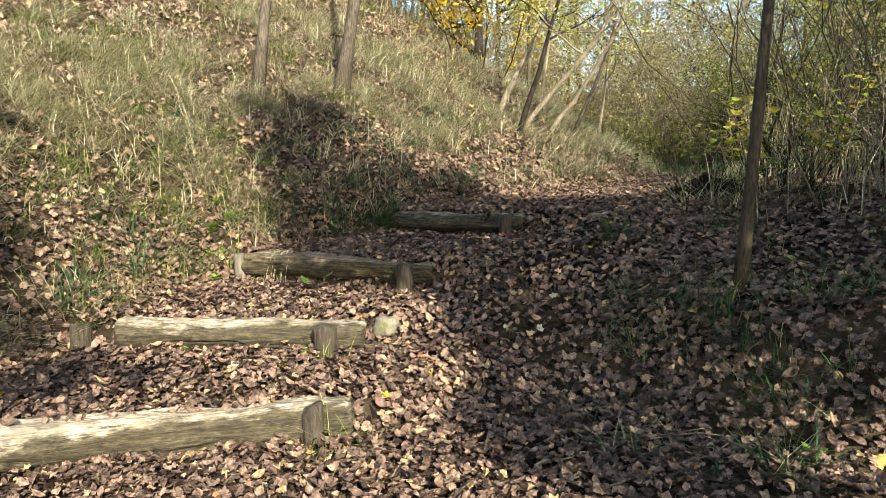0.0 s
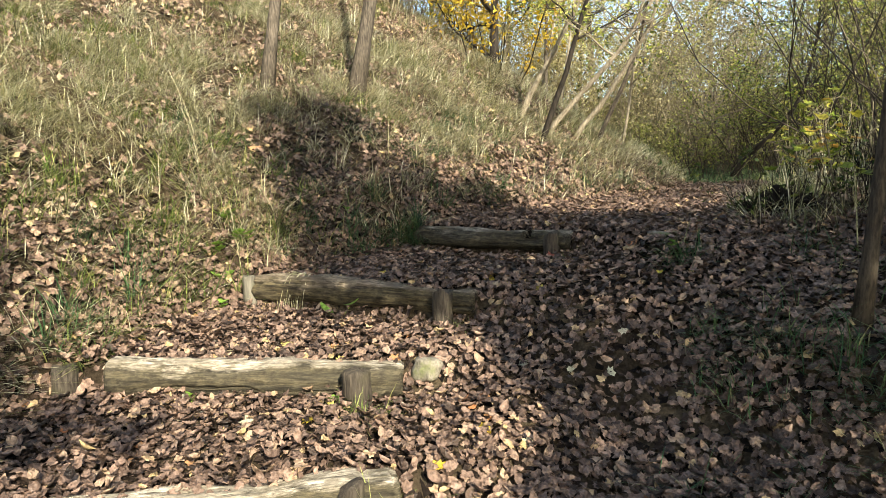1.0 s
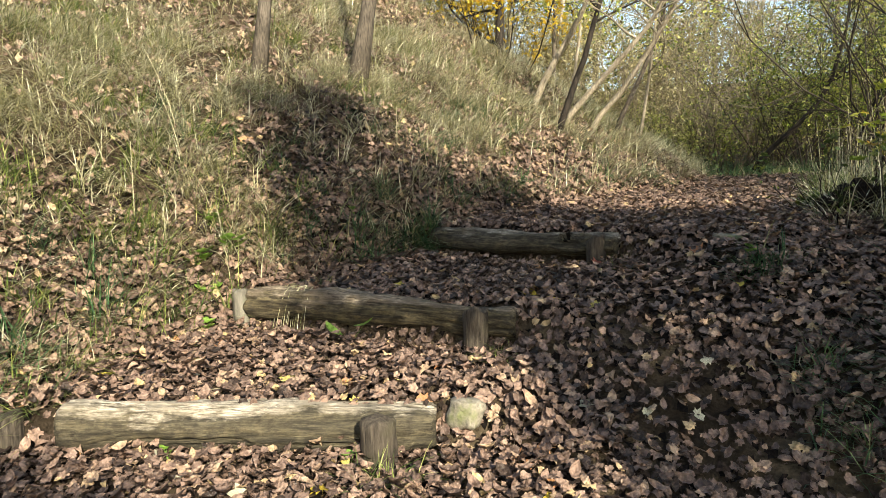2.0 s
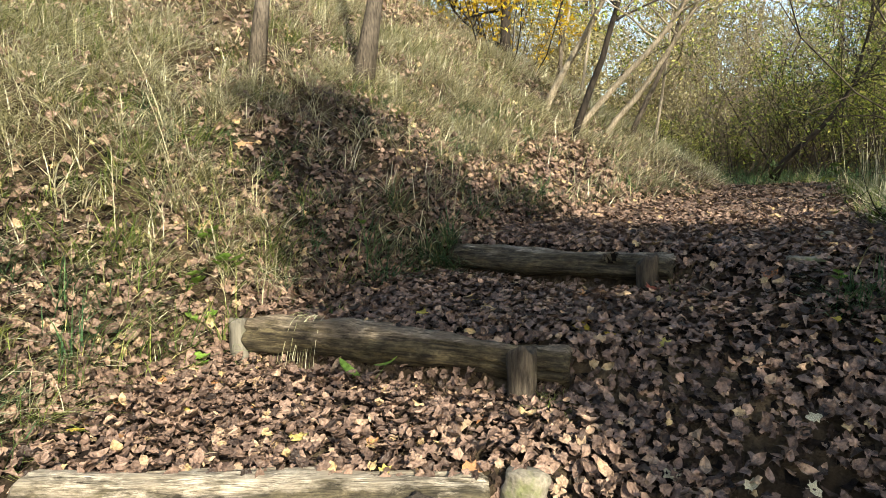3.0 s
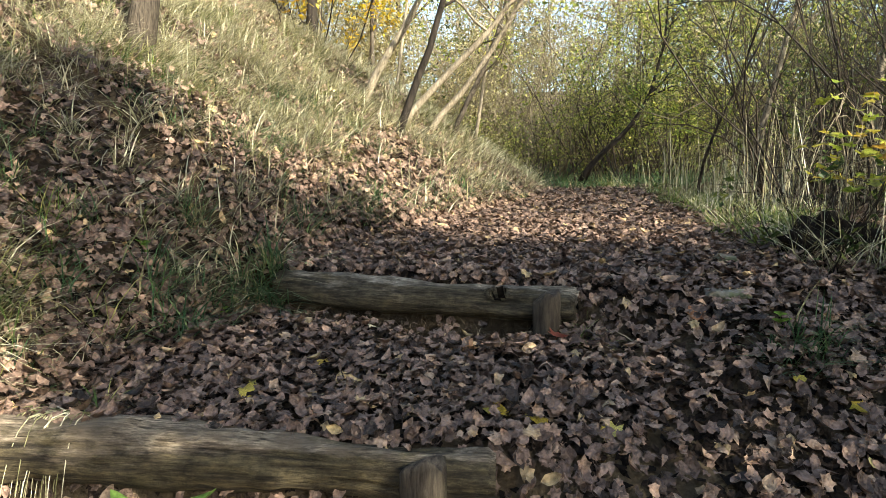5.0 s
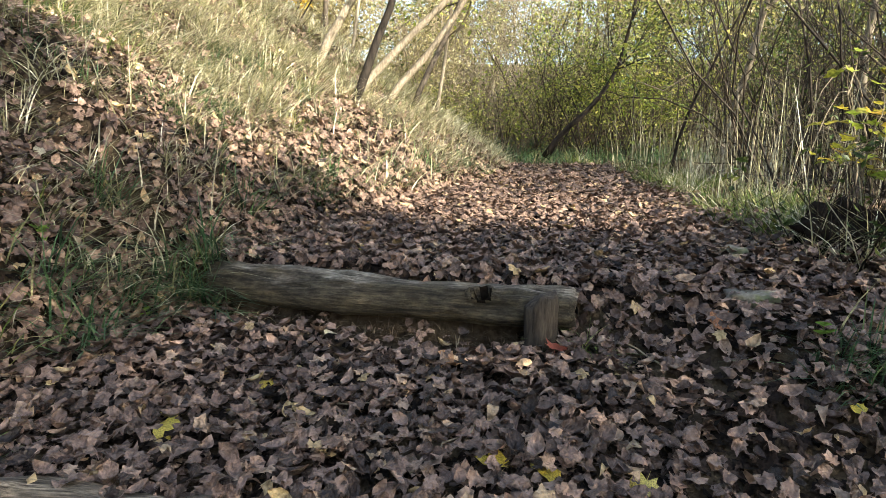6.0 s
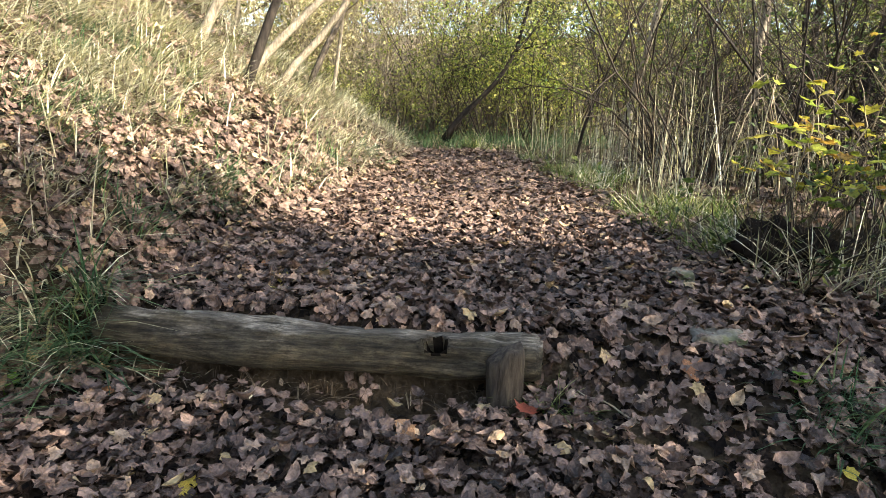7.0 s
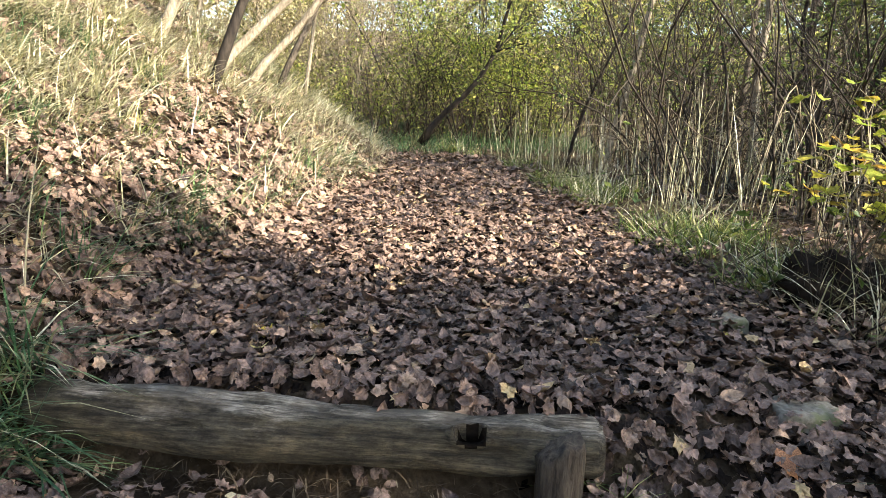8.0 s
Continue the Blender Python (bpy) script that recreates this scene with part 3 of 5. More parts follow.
def tree(x, y, height, r, bark, label, lean=(0, 0), crown=0.45, limbs=8, leaf=None, leaves=0, size=0.08, bend=0.05, scatter=0.25, category="tree", reach=0.28, kids=4, way=None, clump=0.7):
    """A tapered trunk with limbs, twigs and single leaves."""
    z = gz(x, y)
    thing = empty("tree", x, y, z, label, category)
    h, n = Heap(), 12
    s = np.linspace(0, 1, n)
    ph = rng.random(2) * 6
    pts = np.stack([x + lean[0] * s + bend * np.sin(s * 5 + ph[0]) * s, y + lean[1] * s + bend * np.sin(s * 4 + ph[1]) * s, z - 0.15 + (height + 0.15) * s], 1)
    if way is not None:
        w = np.array([(way[0][0], way[0][1], way[0][2] - 0.2), *way], float)
        t = np.r_[0, np.cumsum(np.linalg.norm(np.diff(w, axis=0), axis=1))]
        pts = np.stack([np.interp(s * t[-1], t, w[:, k]) for k in range(3)], 1)
        pts[1:-1] = (pts[:-2] + 2 * pts[1:-1] + pts[2:]) / 4 + rng.normal(0, 0.012, (n - 2, 3))
        height = t[-1]
    flare = 1 + 0.5 * np.exp(-s * height / 0.15)
    tube(h, pts, r * (1 - 0.75 * s) * flare, 10, True, 0.03)
    trunk = h.put("trunk", bark)
    parts, tips = [trunk], []
    for _ in range(limbs):
        h = Heap()
        q = rng.uniform(crown, 1.0)
        p = np.array([np.interp(q, s, pts[:, k]) for k in range(3)])
        a = rng.random() * 6.283
        fork(h, tips, p, (math.cos(a), math.sin(a), rng.uniform(0.3, 1.1)), height * reach * (1.25 - 0.6 * q), r * (1 - 0.75 * q) * 0.6, 2, kids=kids)
        parts.append(h.put("limb", bark))
    if leaves:
        parts.append(foliage(tips, leaves, size, scatter, None, clump).put("crown", leaf, flat=True))
    settle(parts, thing)
    return thing


def shrub(x, y, height, spread_, stems, bark, leaf, leaves, size, label, scatter=0.12, level=1, r=0.012, category="shrub", shapes=None, up=1.0, kids=4, wander=0.14, clump=0.7):
    z = gz(x, y)
    thing = empty("shrub", x, y, z, label, category)
    parts, tips = [], []
    for _ in range(stems):
        h = Heap()
        a, q = rng.random() * 6.283, rng.random() ** 0.5
        p = (x + math.cos(a) * 0.25 * q * spread_, y + math.sin(a) * 0.25 * q * spread_)
        d = (math.cos(a) * spread_ * 0.5 * q / height, math.sin(a) * spread_ * 0.5 * q / height, up)
        fork(h, tips, (*p, gz(*p) - 0.05), d, height * rng.uniform(0.6, 1.1), r * rng.uniform(0.6, 1.3), level, wander, kids=kids)
        parts.append(h.put("stem", bark))
    if leaves:
        parts.append(foliage(tips, leaves, size, scatter, shapes, clump).put("foliage", leaf, flat=True))
    settle(parts, thing)
    return thing


rng = np.random.default_rng(21)
# Two slim trees on the bank, and a dark trunk in golden leaves higher up.
tree(-3.18, 2.76, 9, 0.07, M_BARK, "slim grey tree leaning on the grassy bank", (1.1, 0.9), 0.55, 7, M_FOL_YG, 900, 0.09)
tree(-2.70, 3.74, 10, 0.088, M_BARK, "grey-brown tree trunk rooted in the dry grass bank", (1.5, 1.2), 0.55, 8, M_FOL_YG, 1000, 0.09)
tree(-4.2, 9.3, 6, 0.10, M_BARK_DARK, "dark trunk of a golden maple", (0.1, 0.1), 0.02, 18, M_FOL_GOLD, 6500, 0.10, scatter=0.25, reach=0.2)

shrub(-4.0, 9.0, 2.2, 2.8, 12, M_BARK_DARK, M_FOL_GOLD, 1600, 0.10, "golden maple boughs round a dark trunk", 0.25, 2, kids=3)
# Leaning trunks at the bend of the path.
LEAN = "pale slender tree leaning steeply over the path"
tree(-2.31, 7.0, 4, 0.056, M_BARK_PALE, "pale tree leaning far over the bank", limbs=7, leaf=M_FOL_YG, leaves=500, size=0.07, crown=0.5, way=[(-2.31, 7.0, 2.15), (-1.9, 7.0, 2.8), (-1.41, 7.0, 3.5), (-0.4, 7.1, 5.3)])
tree(-1.60, 6.55, 4, 0.052, M_BARK_DARK, "dark trunk leaning beside pale ones", limbs=7, leaf=M_FOL_YG, leaves=500, size=0.07, crown=0.45, way=[(-1.62, 6.55, 1.7), (-1.35, 6.55, 2.35), (-0.97, 6.55, 3.33), (-0.45, 6.6, 5.0)])
tree(-1.83, 6.9, 4, 0.05, M_BARK_PALE, LEAN, limbs=7, leaf=M_FOL_YG, leaves=500, size=0.07, crown=0.5, way=[(-1.83, 6.9, 1.75), (-1.34, 6.9, 2.29), (-0.77, 6.9, 2.77), (-0.25, 6.9, 3.31), (0.5, 6.9, 4.5)])
tree(-1.7, 7.6, 4, 0.047, M_BARK_PALE, LEAN, limbs=7, leaf=M_FOL_YG, leaves=400, size=0.07, crown=0.5, way=[(-1.72, 7.6, 1.72), (-0.97, 7.6, 2.59), (-0.54, 7.6, 3.11), (-0.34, 7.6, 3.46), (0.2, 7.6, 4.9)])
tree(-1.5, 8.2, 4, 0.045, M_BARK, "grey leaning tree at the bend", limbs=7, leaf=M_FOL_YG, leaves=400, size=0.07, crown=0.4, way=[(-1.5, 8.2, 1.65), (-1.22, 8.2, 2.31), (-0.87, 8.2, 2.97), (-0.68, 8.2, 3.47), (-0.4, 8.2, 4.8)])
tree(-1.3, 8.9, 4.5, 0.028, M_BARK_PALE, "thin pale sapling at the bend", (0.7, 0.3), 0.25, 8, M_FOL_YG, 400, 0.07, bend=0.12)
tree(-2.8, 9.5, 5, 0.03, M_BARK_PALE, "thin pale sapling on the bank", (0.7, 0.3), 0.3, 8, M_FOL_TAN, 500, 0.07)
tree(-3.8, 10.5, 5, 0.045, M_BARK_PALE, "pale sapling on the bank", (0.9, 0.4), 0.3, 8, M_FOL_TAN, 600, 0.08)
tree(-3.6, 10.4, 5, 0.045, M_BARK, "grey sapling on the bank", (0.1, 0.1), 0.3, 8, M_FOL_YG, 600, 0.08)
tree(-3.84, 17.0, 6, 0.08, M_BARK_PALE, "pale forked tree in the thicket", (0.9, -0.2), 0.3, 8, M_FOL_YG, 900, 0.1)

# Beside the foot of the steps and along the path.
tree(2.85, 1.71, 6.5, 0.038, M_BARK_BROWN, "thin dark tree growing beside the steps", (0.45, -0.1), 0.62, 6, M_FOL_YG, 300, 0.07)
tree(3.39, 6.9, 5.5, 0.05, M_BARK_PALE, "pale thin trunk at the edge of the thicket", limbs=8, leaf=M_FOL_YG, leaves=500, size=0.06, crown=0.4, way=[(3.39, 6.9, 1.05), (3.375, 6.9, 1.55), (3.35, 6.9, 2.17), (3.38, 6.9, 2.77), (3.5, 6.9, 4.8)])
tree(2.45, 8.5, 5.5, 0.055, M_BARK_PALE, "pale trunk leaning out of the thicket", limbs=8, leaf=M_FOL_YG, leaves=500, size=0.06, crown=0.5, way=[(2.45, 8.5, 1.1), (2.51, 8.5, 1.53), (2.59, 8.5, 1.84), (2.7, 8.5, 2.49), (2.84, 8.5, 3.12), (3.2, 8.5, 4.8)])
tree(1.9, 7.6, 4, 0.02, M_BARK_DARK, "dark leaning stem at the thicket's edge", limbs=6, leaf=M_FOL_YG, leaves=250, size=0.06, crown=0.3, way=[(1.75, 7.6, 1.05), (1.995, 7.6, 1.92), (2.165, 7.6, 2.26), (2.45, 7.6, 2.94), (2.8, 7.6, 4.0)])
tree(4.45, 7.5, 4, 0.04, M_BARK_DARK, "dark crooked stem in the thicket", limbs=7, leaf=M_FOL_YG, leaves=250, size=0.06, crown=0.3, way=[(4.5, 7.5, 1.05), (4.41, 7.5, 1.55), (4.08, 7.5, 2.2), (4.03, 7.5, 2.69), (4.2, 7.5, 3.8)])
tree(0.15, 10.81, 4, 0.052, M_BARK_DARK, "dark crooked tree leaning by the path", limbs=8, leaf=M_FOL_YG, leaves=500, size=0.07, crown=0.4, way=[(0.14, 10.8, 1.42), (0.6, 10.8, 1.8), (0.85, 10.8, 1.99), (1.17, 10.8, 2.49), (1.35, 10.8, 2.99), (1.46, 10.8, 3.62), (1.46, 10.8, 4.41)])
shrub(1.0, 11.6, 2.4, 2.0, 12, M_BARK_DARK, M_FOL_YG, 1500, 0.06, "dark-stemmed shrub by a crooked tree", 0.2, 2)
tree(3.9, 6.2, 4.5, 0.04, M_BARK_DARK, "dark crooked sapling in the thicket", (0.5, 0.2), 0.3, 8, M_FOL_YG, 300, 0.06, bend=0.2)
tree(4.3, 8.0, 6, 0.06, M_BARK, "grey trunk in the thicket", (0.6, 0.3), 0.45, 12, M_FOL_MID, 3000, 0.09, scatter=0.35)
tree(4.4, 5.9, 5.8, 0.05, M_BARK_DARK, "dark thin tree in the thicket", (0.3, 0.2), 0.45, 12, M_FOL_MID, 3000, 0.09, scatter=0.35)
tree(4.6, 9.9, 6, 0.05, M_BARK, "grey thin tree in the thicket", (0.3, 0.2), 0.45, 10, M_FOL_YG, 1000, 0.09, scatter=0.35)

rng = np.random.default_rng(22)
# Unseen trees and shrubs, added beside and behind the start of the walk to shade the path.
SUN_FLAT = Vector((SUN_X, SUN_Y)).normalized()


def shade_tree(across, away, clumps, label):
    """A slim tree with dense leaf clumps; across: metres square to the sun's way, away: metres towards the sun; clumps: (how far across, height square to the sun's way, radius)."""
    x, y = away * SUN_FLAT.x - across * SUN_FLAT.y, away * SUN_FLAT.y + across * SUN_FLAT.x
    thing = empty("tree", x, y, gz(x, y), label, "tree")
    lift = lambda v: (v + away * math.sin(SUN_EL)) / math.cos(SUN_EL)
    h, top = Heap(), lift(max(c[1] for c in clumps))
    s = np.linspace(0, 1, 12)
    pts = np.stack([x + 0.06 * np.sin(s * 5 + x), y + 0.06 * np.sin(s * 4 + y), gz(x, y) - 0.15 + (top - gz(x, y) + 0.15) * s], 1)
    tube(h, pts, 0.085 * (1 - 0.8 * s) * (1 + 0.5 * np.exp(-s * 40)), 10, True, 0.03)
    parts, crown = [h.put("trunk", M_BARK_DARK)], Heap()
    for cu, cv, r in clumps:
        c = np.array([x - (cu - across) * SUN_FLAT.y, y + (cu - across) * SUN_FLAT.x, lift(cv)])
        for _ in range(4):
            lh, tips = Heap(), []
            p = pts[np.argmin(np.abs(pts[:, 2] - (c[2] - 0.6 * r)))]
            w = c + rng.normal(0, 0.45 * r, 3) - p
            fork(lh, tips, p, w, max(np.linalg.norm(w), 0.5 * r), 0.022, 1)
            parts.append(lh.put("limb", M_BARK_DARK))
        n = int(3600 * r * r)
        w = rng.normal(0, 1, (n, 3))
        w /= np.linalg.norm(w, axis=1, keepdims=True)
        ragged = 1 + 0.22 * lumps(w[:, 0] * 2 + cu * 9, w[:, 2] * 2 + cv * 7, 0.8) + 0.1 * rng.normal(0, 1, n)
        pos = c + w * (r * rng.random(n) ** 0.4 * ragged)[:, None]
        rot = turned(rng.random(n) * 6.283, np.tile([0, 0, 1.0], (n, 1)), rng.normal(0, 0.8, n), rng.normal(0, 0.8, n))
        strew(crown, DIAMOND, pos, rot, 0.12 * rng.uniform(0.6, 1.3, n))
    parts.append(crown.put("crown", M_FOL_GREEN, flat=True))
    settle(parts, thing)


# Clumps are placed to throw the wanted shadow; the trees stay out of view.
DENSE = "unseen dense tree added beside the path to shade it"
shade_tree(1.5, 6.0, [(0.88, 3.3, 0.48), (1.4, 3.3, 0.52), (1.02, 2.5, 0.56), (0.98, 1.6, 0.52), (0.92, 0.9, 0.42), (1.35, 2.0, 0.4)], DENSE)
shade_tree(1.9, 6.5, [(2.05, 2.15, 0.58), (1.75, 1.4, 0.65), (1.32, 0.8, 0.42), (1.8, 0.5, 0.58), (1.85, -0.3, 0.56), (1.85, -1.1, 0.6), (1.4, -0.95, 0.35)], DENSE)
shade_tree(2.8, 5.8, [(2.9, 2.0, 0.56), (2.7, 1.2, 0.7), (2.7, 0.3, 0.7), (2.7, -0.6, 0.7)], DENSE)
shade_tree(3.6, 6.3, [(3.4, 1.1, 0.5), (3.5, 0.3, 0.7), (3.6, -0.6, 0.8)], DENSE)
shade_tree(4.5, 5.7, [(4.4, 0.4, 0.6), (4.2, 0.85, 0.36), (4.5, -0.5, 0.8)], DENSE)
shade_tree(5.4, 6.2, [(5.3, 0.1, 0.6), (5.4, -0.8, 0.8)], DENSE)
shade_tree(-1.3, 9.0, [(-1.5, 0.95, 0.42), (-1.2, 0.35, 0.26), (-0.85, -0.08, 0.25), (-0.45, -0.2, 0.14), (-1.7, 2.5, 0.28), (-1.1, -0.2, 0.2)], "unseen half-bare tree added behind the path's start for dappled shade")
for x, y, hh in ((5.8, 2.2, 1.9), (6.3, 3.3, 1.9)):
    shrub(x, y, hh, 1.6, 9, M_TWIG, M_FOL_GREEN, 2600, 0.13, "unseen green shrub added beside the path for its shade", 0.2, 2, kids=3, clump=0)

rng = np.random.default_rng(23)
# Thicket on the right of the path.
for k in range(28):
    y = 4.9 + rng.random() * 7.0
    x = 2.9 + rng.random() ** 1.3 * 4.6
    bark = (M_TWIG_DARK, M_TWIG_DARK, M_BARK_DARK)[k % 3]
    shrub(x, y, rng.uniform(1.8, 3.6), 3.2, 11, bark, M_FOL_GREEN if k % 3 else M_FOL_MID, 460, 0.045, "tangled half-bare shrub in the thicket", level=2, kids=4, r=0.011, wander=0.24)
# Dense shrubs added out of view, to keep sun off the thicket.
for x, y, hh in ((5.9, 5.0, 2.8), (6.0, 5.8, 3.0), (6.1, 6.6, 3.2)):
    shrub(x, y, hh, 2.4, 10, M_TWIG_DARK, M_FOL_GREEN, 3000, 0.10, "unseen dense shrub added to shade the thicket", 0.2, 2, kids=3, clump=0.2)
# Brambles along the thicket's edge.
def bramble(x, y, canes, length, label):
    thing = empty("bramble", x, y, gz(x, y), label, "bramble", "brambles of the thicket")
    parts = []
    for _ in range(canes):
        h = Heap()
        a, L = rng.random() * 6.283, length * rng.uniform(0.6, 1.2)
        s = np.linspace(0, 1, 9)
        top = L * rng.uniform(0.3, 0.55)
        px, py = x + math.cos(a) * L * s * 0.8, y + math.sin(a) * L * s * 0.8
        pz = gz(x, y) + top * np.sin(np.minimum(s * 3.0, 3.0)) + 0.02 + rng.normal(0, 0.015, 9)
        tube(h, np.stack([px, py, pz], 1), 0.005 * (1 - 0.6 * s), 4, False)
        parts.append(h.put("cane", (M_TWIG_DARK, M_TWIG)[rng.integers(0, 2)]))
    settle(parts, thing)


for k in range(22):
    y = 4.7 + rng.random() * 5
    bramble(2.3 + rng.random() * 2.6, y, 9, 1.5, "arching dead bramble canes at the thicket's edge")
# A green bush by the crooked tree, pale twiggy shrubs beside it.
for x, y, hh, n, mat in ((1.0, 12.3, 2.6, 5200, M_FOL_GRASSY), (2.0, 12.0, 2.4, 4200, M_FOL_GRASSY), (0.1, 12.6, 2.2, 3600, M_FOL_MID), (2.9, 12.8, 3.4, 3600, M_FOL_YG), (1.4, 14.2, 4.2, 4200, M_FOL_YG), (4.2, 15, 5, 4000, M_FOL_YG)):
    shrub(x, y, hh, 2.6, 15, M_TWIG_DARK, mat, n, 0.055, "bushy shrub in green leaf at the bend of the path", 0.2, 2, clump=0.85)
for x, y, hh, n in ((-1.0, 13.0, 3.0, 2200), (-2.0, 12.6, 3.2, 2000), (-2.9, 13.8, 3.4, 2200), (-0.6, 15.2, 4.4, 3000), (-1.8, 15.6, 4.4, 3000), (-3.6, 15.0, 4.0, 2600)):
    shrub(x, y, hh, 2.8, 15, M_TWIG, M_FOL_TAN, n, 0.06, "pale twiggy shrub with a few withered leaves", 0.2, 2, kids=5, r=0.016, clump=0.8)
for x, y in ((-0.7, 11.9), (-1.7, 12.0), (0.3, 12.4), (1.6, 12.3), (-2.7, 12.6)):
    shrub(x, y, 1.2, 1.8, 14, M_TWIG_DARK, M_FOL_MID, 2200, 0.05, "low olive-green shrub closing the path's end", 0.2, 1, clump=0.85)
# Withered tangle on the bank beyond the leaning trunks.
for k in range(38):
    y = 7.0 + rng.random() * 10
    x = float(np.interp(y, yy, FOOT)) - (1.8 if y < 9 else 0.8) - rng.random() * 6
    low = 1.0
    if -6.0 < x < -1.9 and y < 10.2:
        continue
    shrub(x, y, rng.uniform(1.0, 2.4) * low, 2.4, 9, M_TWIG, (M_FOL_TAN, M_FOL_TAN, M_FOL_YG)[k % 3], 1250, 0.08, "withered tangle of twigs on the bank", 0.22, 2, kids=3)
for k in range(14):
    y = 1.0 + rng.random() * 8
    x = float(np.interp(y, yy, FOOT)) - 6.5 - rng.random() * 5
    shrub(x, y, rng.uniform(1.0, 2.2), 2.4, 8, M_TWIG, (M_FOL_TAN, M_FOL_YG)[k % 2], 1200, 0.085, "scrubby bush high on the bank", 0.22, 1)
# Wood behind.
for k in range(30):
    a = radians(rng.uniform(-40, 62))
    d = rng.uniform(17, 34)
    x, y = 1.5 - math.sin(a) * d, math.cos(a) * d
    tree(x, y, rng.uniform(6, 11), rng.uniform(0.06, 0.12), (M_BARK_PALE, M_BARK, M_BARK_DARK)[k % 3], "slender woodland tree in thin autumn leaf", (rng.normal(0, 0.6), 0.2), 0.1, 14, (M_FOL_YG, M_FOL_TAN, M_FOL_YG, M_FOL_GREEN)[k % 4], 4200, 0.14, scatter=0.36, kids=3)
for k in range(46):
    a = radians(rng.uniform(-45, 60))
    d = rng.uniform(13.5, 28)
    x, y = 1.5 - math.sin(a) * d, math.cos(a) * d
    shrub(x, y, rng.uniform(2.5, 4.5), 4, 10, M_TWIG, (M_FOL_YG, M_FOL_TAN, M_FOL_GREEN)[k % 3], 2400, 0.12, "woodland shrub in thin autumn leaf", 0.34, 1)

# Yellow saplings and a black mound for a shaded hollow at the right of the path.
def sapling(x, y, height, leaves, size, label, mat, stems=4):
    """Slim stems with large lobed leaves held out flat."""
    thing = empty("sapling", x, y, gz(x, y), label, "sapling")
    parts, tips = [], []
    for _ in range(stems):
        h = Heap()
        a = rng.random() * 6.283
        p = (x + math.cos(a) * 0.12, y + math.sin(a) * 0.12)
        pts = limb(h, (*p, gz(*p) - 0.03), (math.cos(a) * 0.35, math.sin(a) * 0.35, 1), height * rng.uniform(0.7, 1.1), 0.008, 5, 0.1)
        parts.append(h.put("stem", M_TWIG))
        for _ in range(6):
            h = Heap()
            tips.extend(limb(h, pts[rng.integers(2, 6)], rng.normal(0, 1, 3) + (0, 0, 0.8), height * rng.uniform(0.25, 0.45), 0.0035, 4, 0.14, 0, 3)[1:])
            parts.append(h.put("twig", M_TWIG))
    tips = np.array([q for q in tips if q[2] > gz(x, y) + 0.25])
    pos = tips[rng.integers(0, len(tips), leaves)] + rng.normal(0, 0.05, (leaves, 3))
    rot = turned(rng.random(leaves) * 6.283, np.tile([0, 0, 1.0], (leaves, 1)), rng.normal(0.1, 0.3, leaves), rng.normal(-0.1, 0.3, leaves))
    h = Heap()
    strew(h, SHAPES_FLAT, pos, rot, size * rng.uniform(0.6, 1.2, leaves))
    parts.append(h.put("foliage", mat))
    settle(parts, thing)


sapling(2.3, 3.85, 0.8, 55, 0.13, "young maple with yellow-green leaves beside the path", M_FOL_SAPLING)
sapling(2.7, 3.5, 0.75, 75, 0.13, "young maple with yellow leaves beside the path", M_FOL_SAPLING)
sapling(2.95, 4.3, 0.9, 50, 0.12, "young maple with yellow leaves at the thicket", M_FOL_SAPLING)


shrub(2.15, 3.35, 0.5, 0.9, 44, M_BARK_DARK, M_FOL_GREEN, 160, 0.05, "dark tangle of low twigs under a sapling", 0.06, 1, 0.005)
shrub(2.75, 3.5, 0.7, 0.9, 30, M_BARK_DARK, M_FOL_GREEN, 220, 0.05, "dark tangle of low twigs under a sapling", 0.06, 1, 0.005)


shrub(3.35, 3.25, 1.2, 1.2, 14, M_TWIG, M_FOL_MID, 260, 0.045, "half-bare bush on the shaded slope", 0.1, 2, 0.006, kids=3, clump=0.6)
shrub(3.95, 3.7, 1.5, 1.4, 12, M_TWIG, M_FOL_MID, 320, 0.045, "half-bare bush on the shaded slope", 0.12, 2, 0.007, kids=3, clump=0.6)


# A near-black mound stands in for a hollow dark with shade.
def shade_mound(x, y, rx, ry, hgt, label):
    bm = bmesh.new()
    bmesh.ops.create_icosphere(bm, subdivisions=4, radius=1.0)
    for v in bm.verts:
        q = v.co * 1.6 + Vector((x, y, 0))
        v.co *= 1 + 0.35 * noise.noise(q) + 0.28 * noise.noise(q * 3) + 0.16 * noise.noise(q * 8)
        v.co.x, v.co.y, v.co.z = v.co.x * rx, v.co.y * ry, v.co.z * hgt
    me = bpy.data.meshes.new("shade_mound")
    bm.to_mesh(me)
    bm.free()
    for p in me.polygons:
        p.use_smooth = True
    me.materials.append(M_HOLE)
    ob = new("shade_mound", me)
    ob.location = (x, y, gz(x, y))
    return tagged(ob, label, "stump")


shade_mound(2.2, 3.5, 0.24, 0.22, 0.15, "black mound in place of a shaded hollow under a yellow sapling")


rng = np.random.default_rng(24)
# ---- leaf litter ----
def zone(x0, x1, y0, y1, per_m2):
    n = int((x1 - x0) * (y1 - y0) * per_m2)
    return rng.uniform(x0, x1, n), rng.uniform(y0, y1, n)


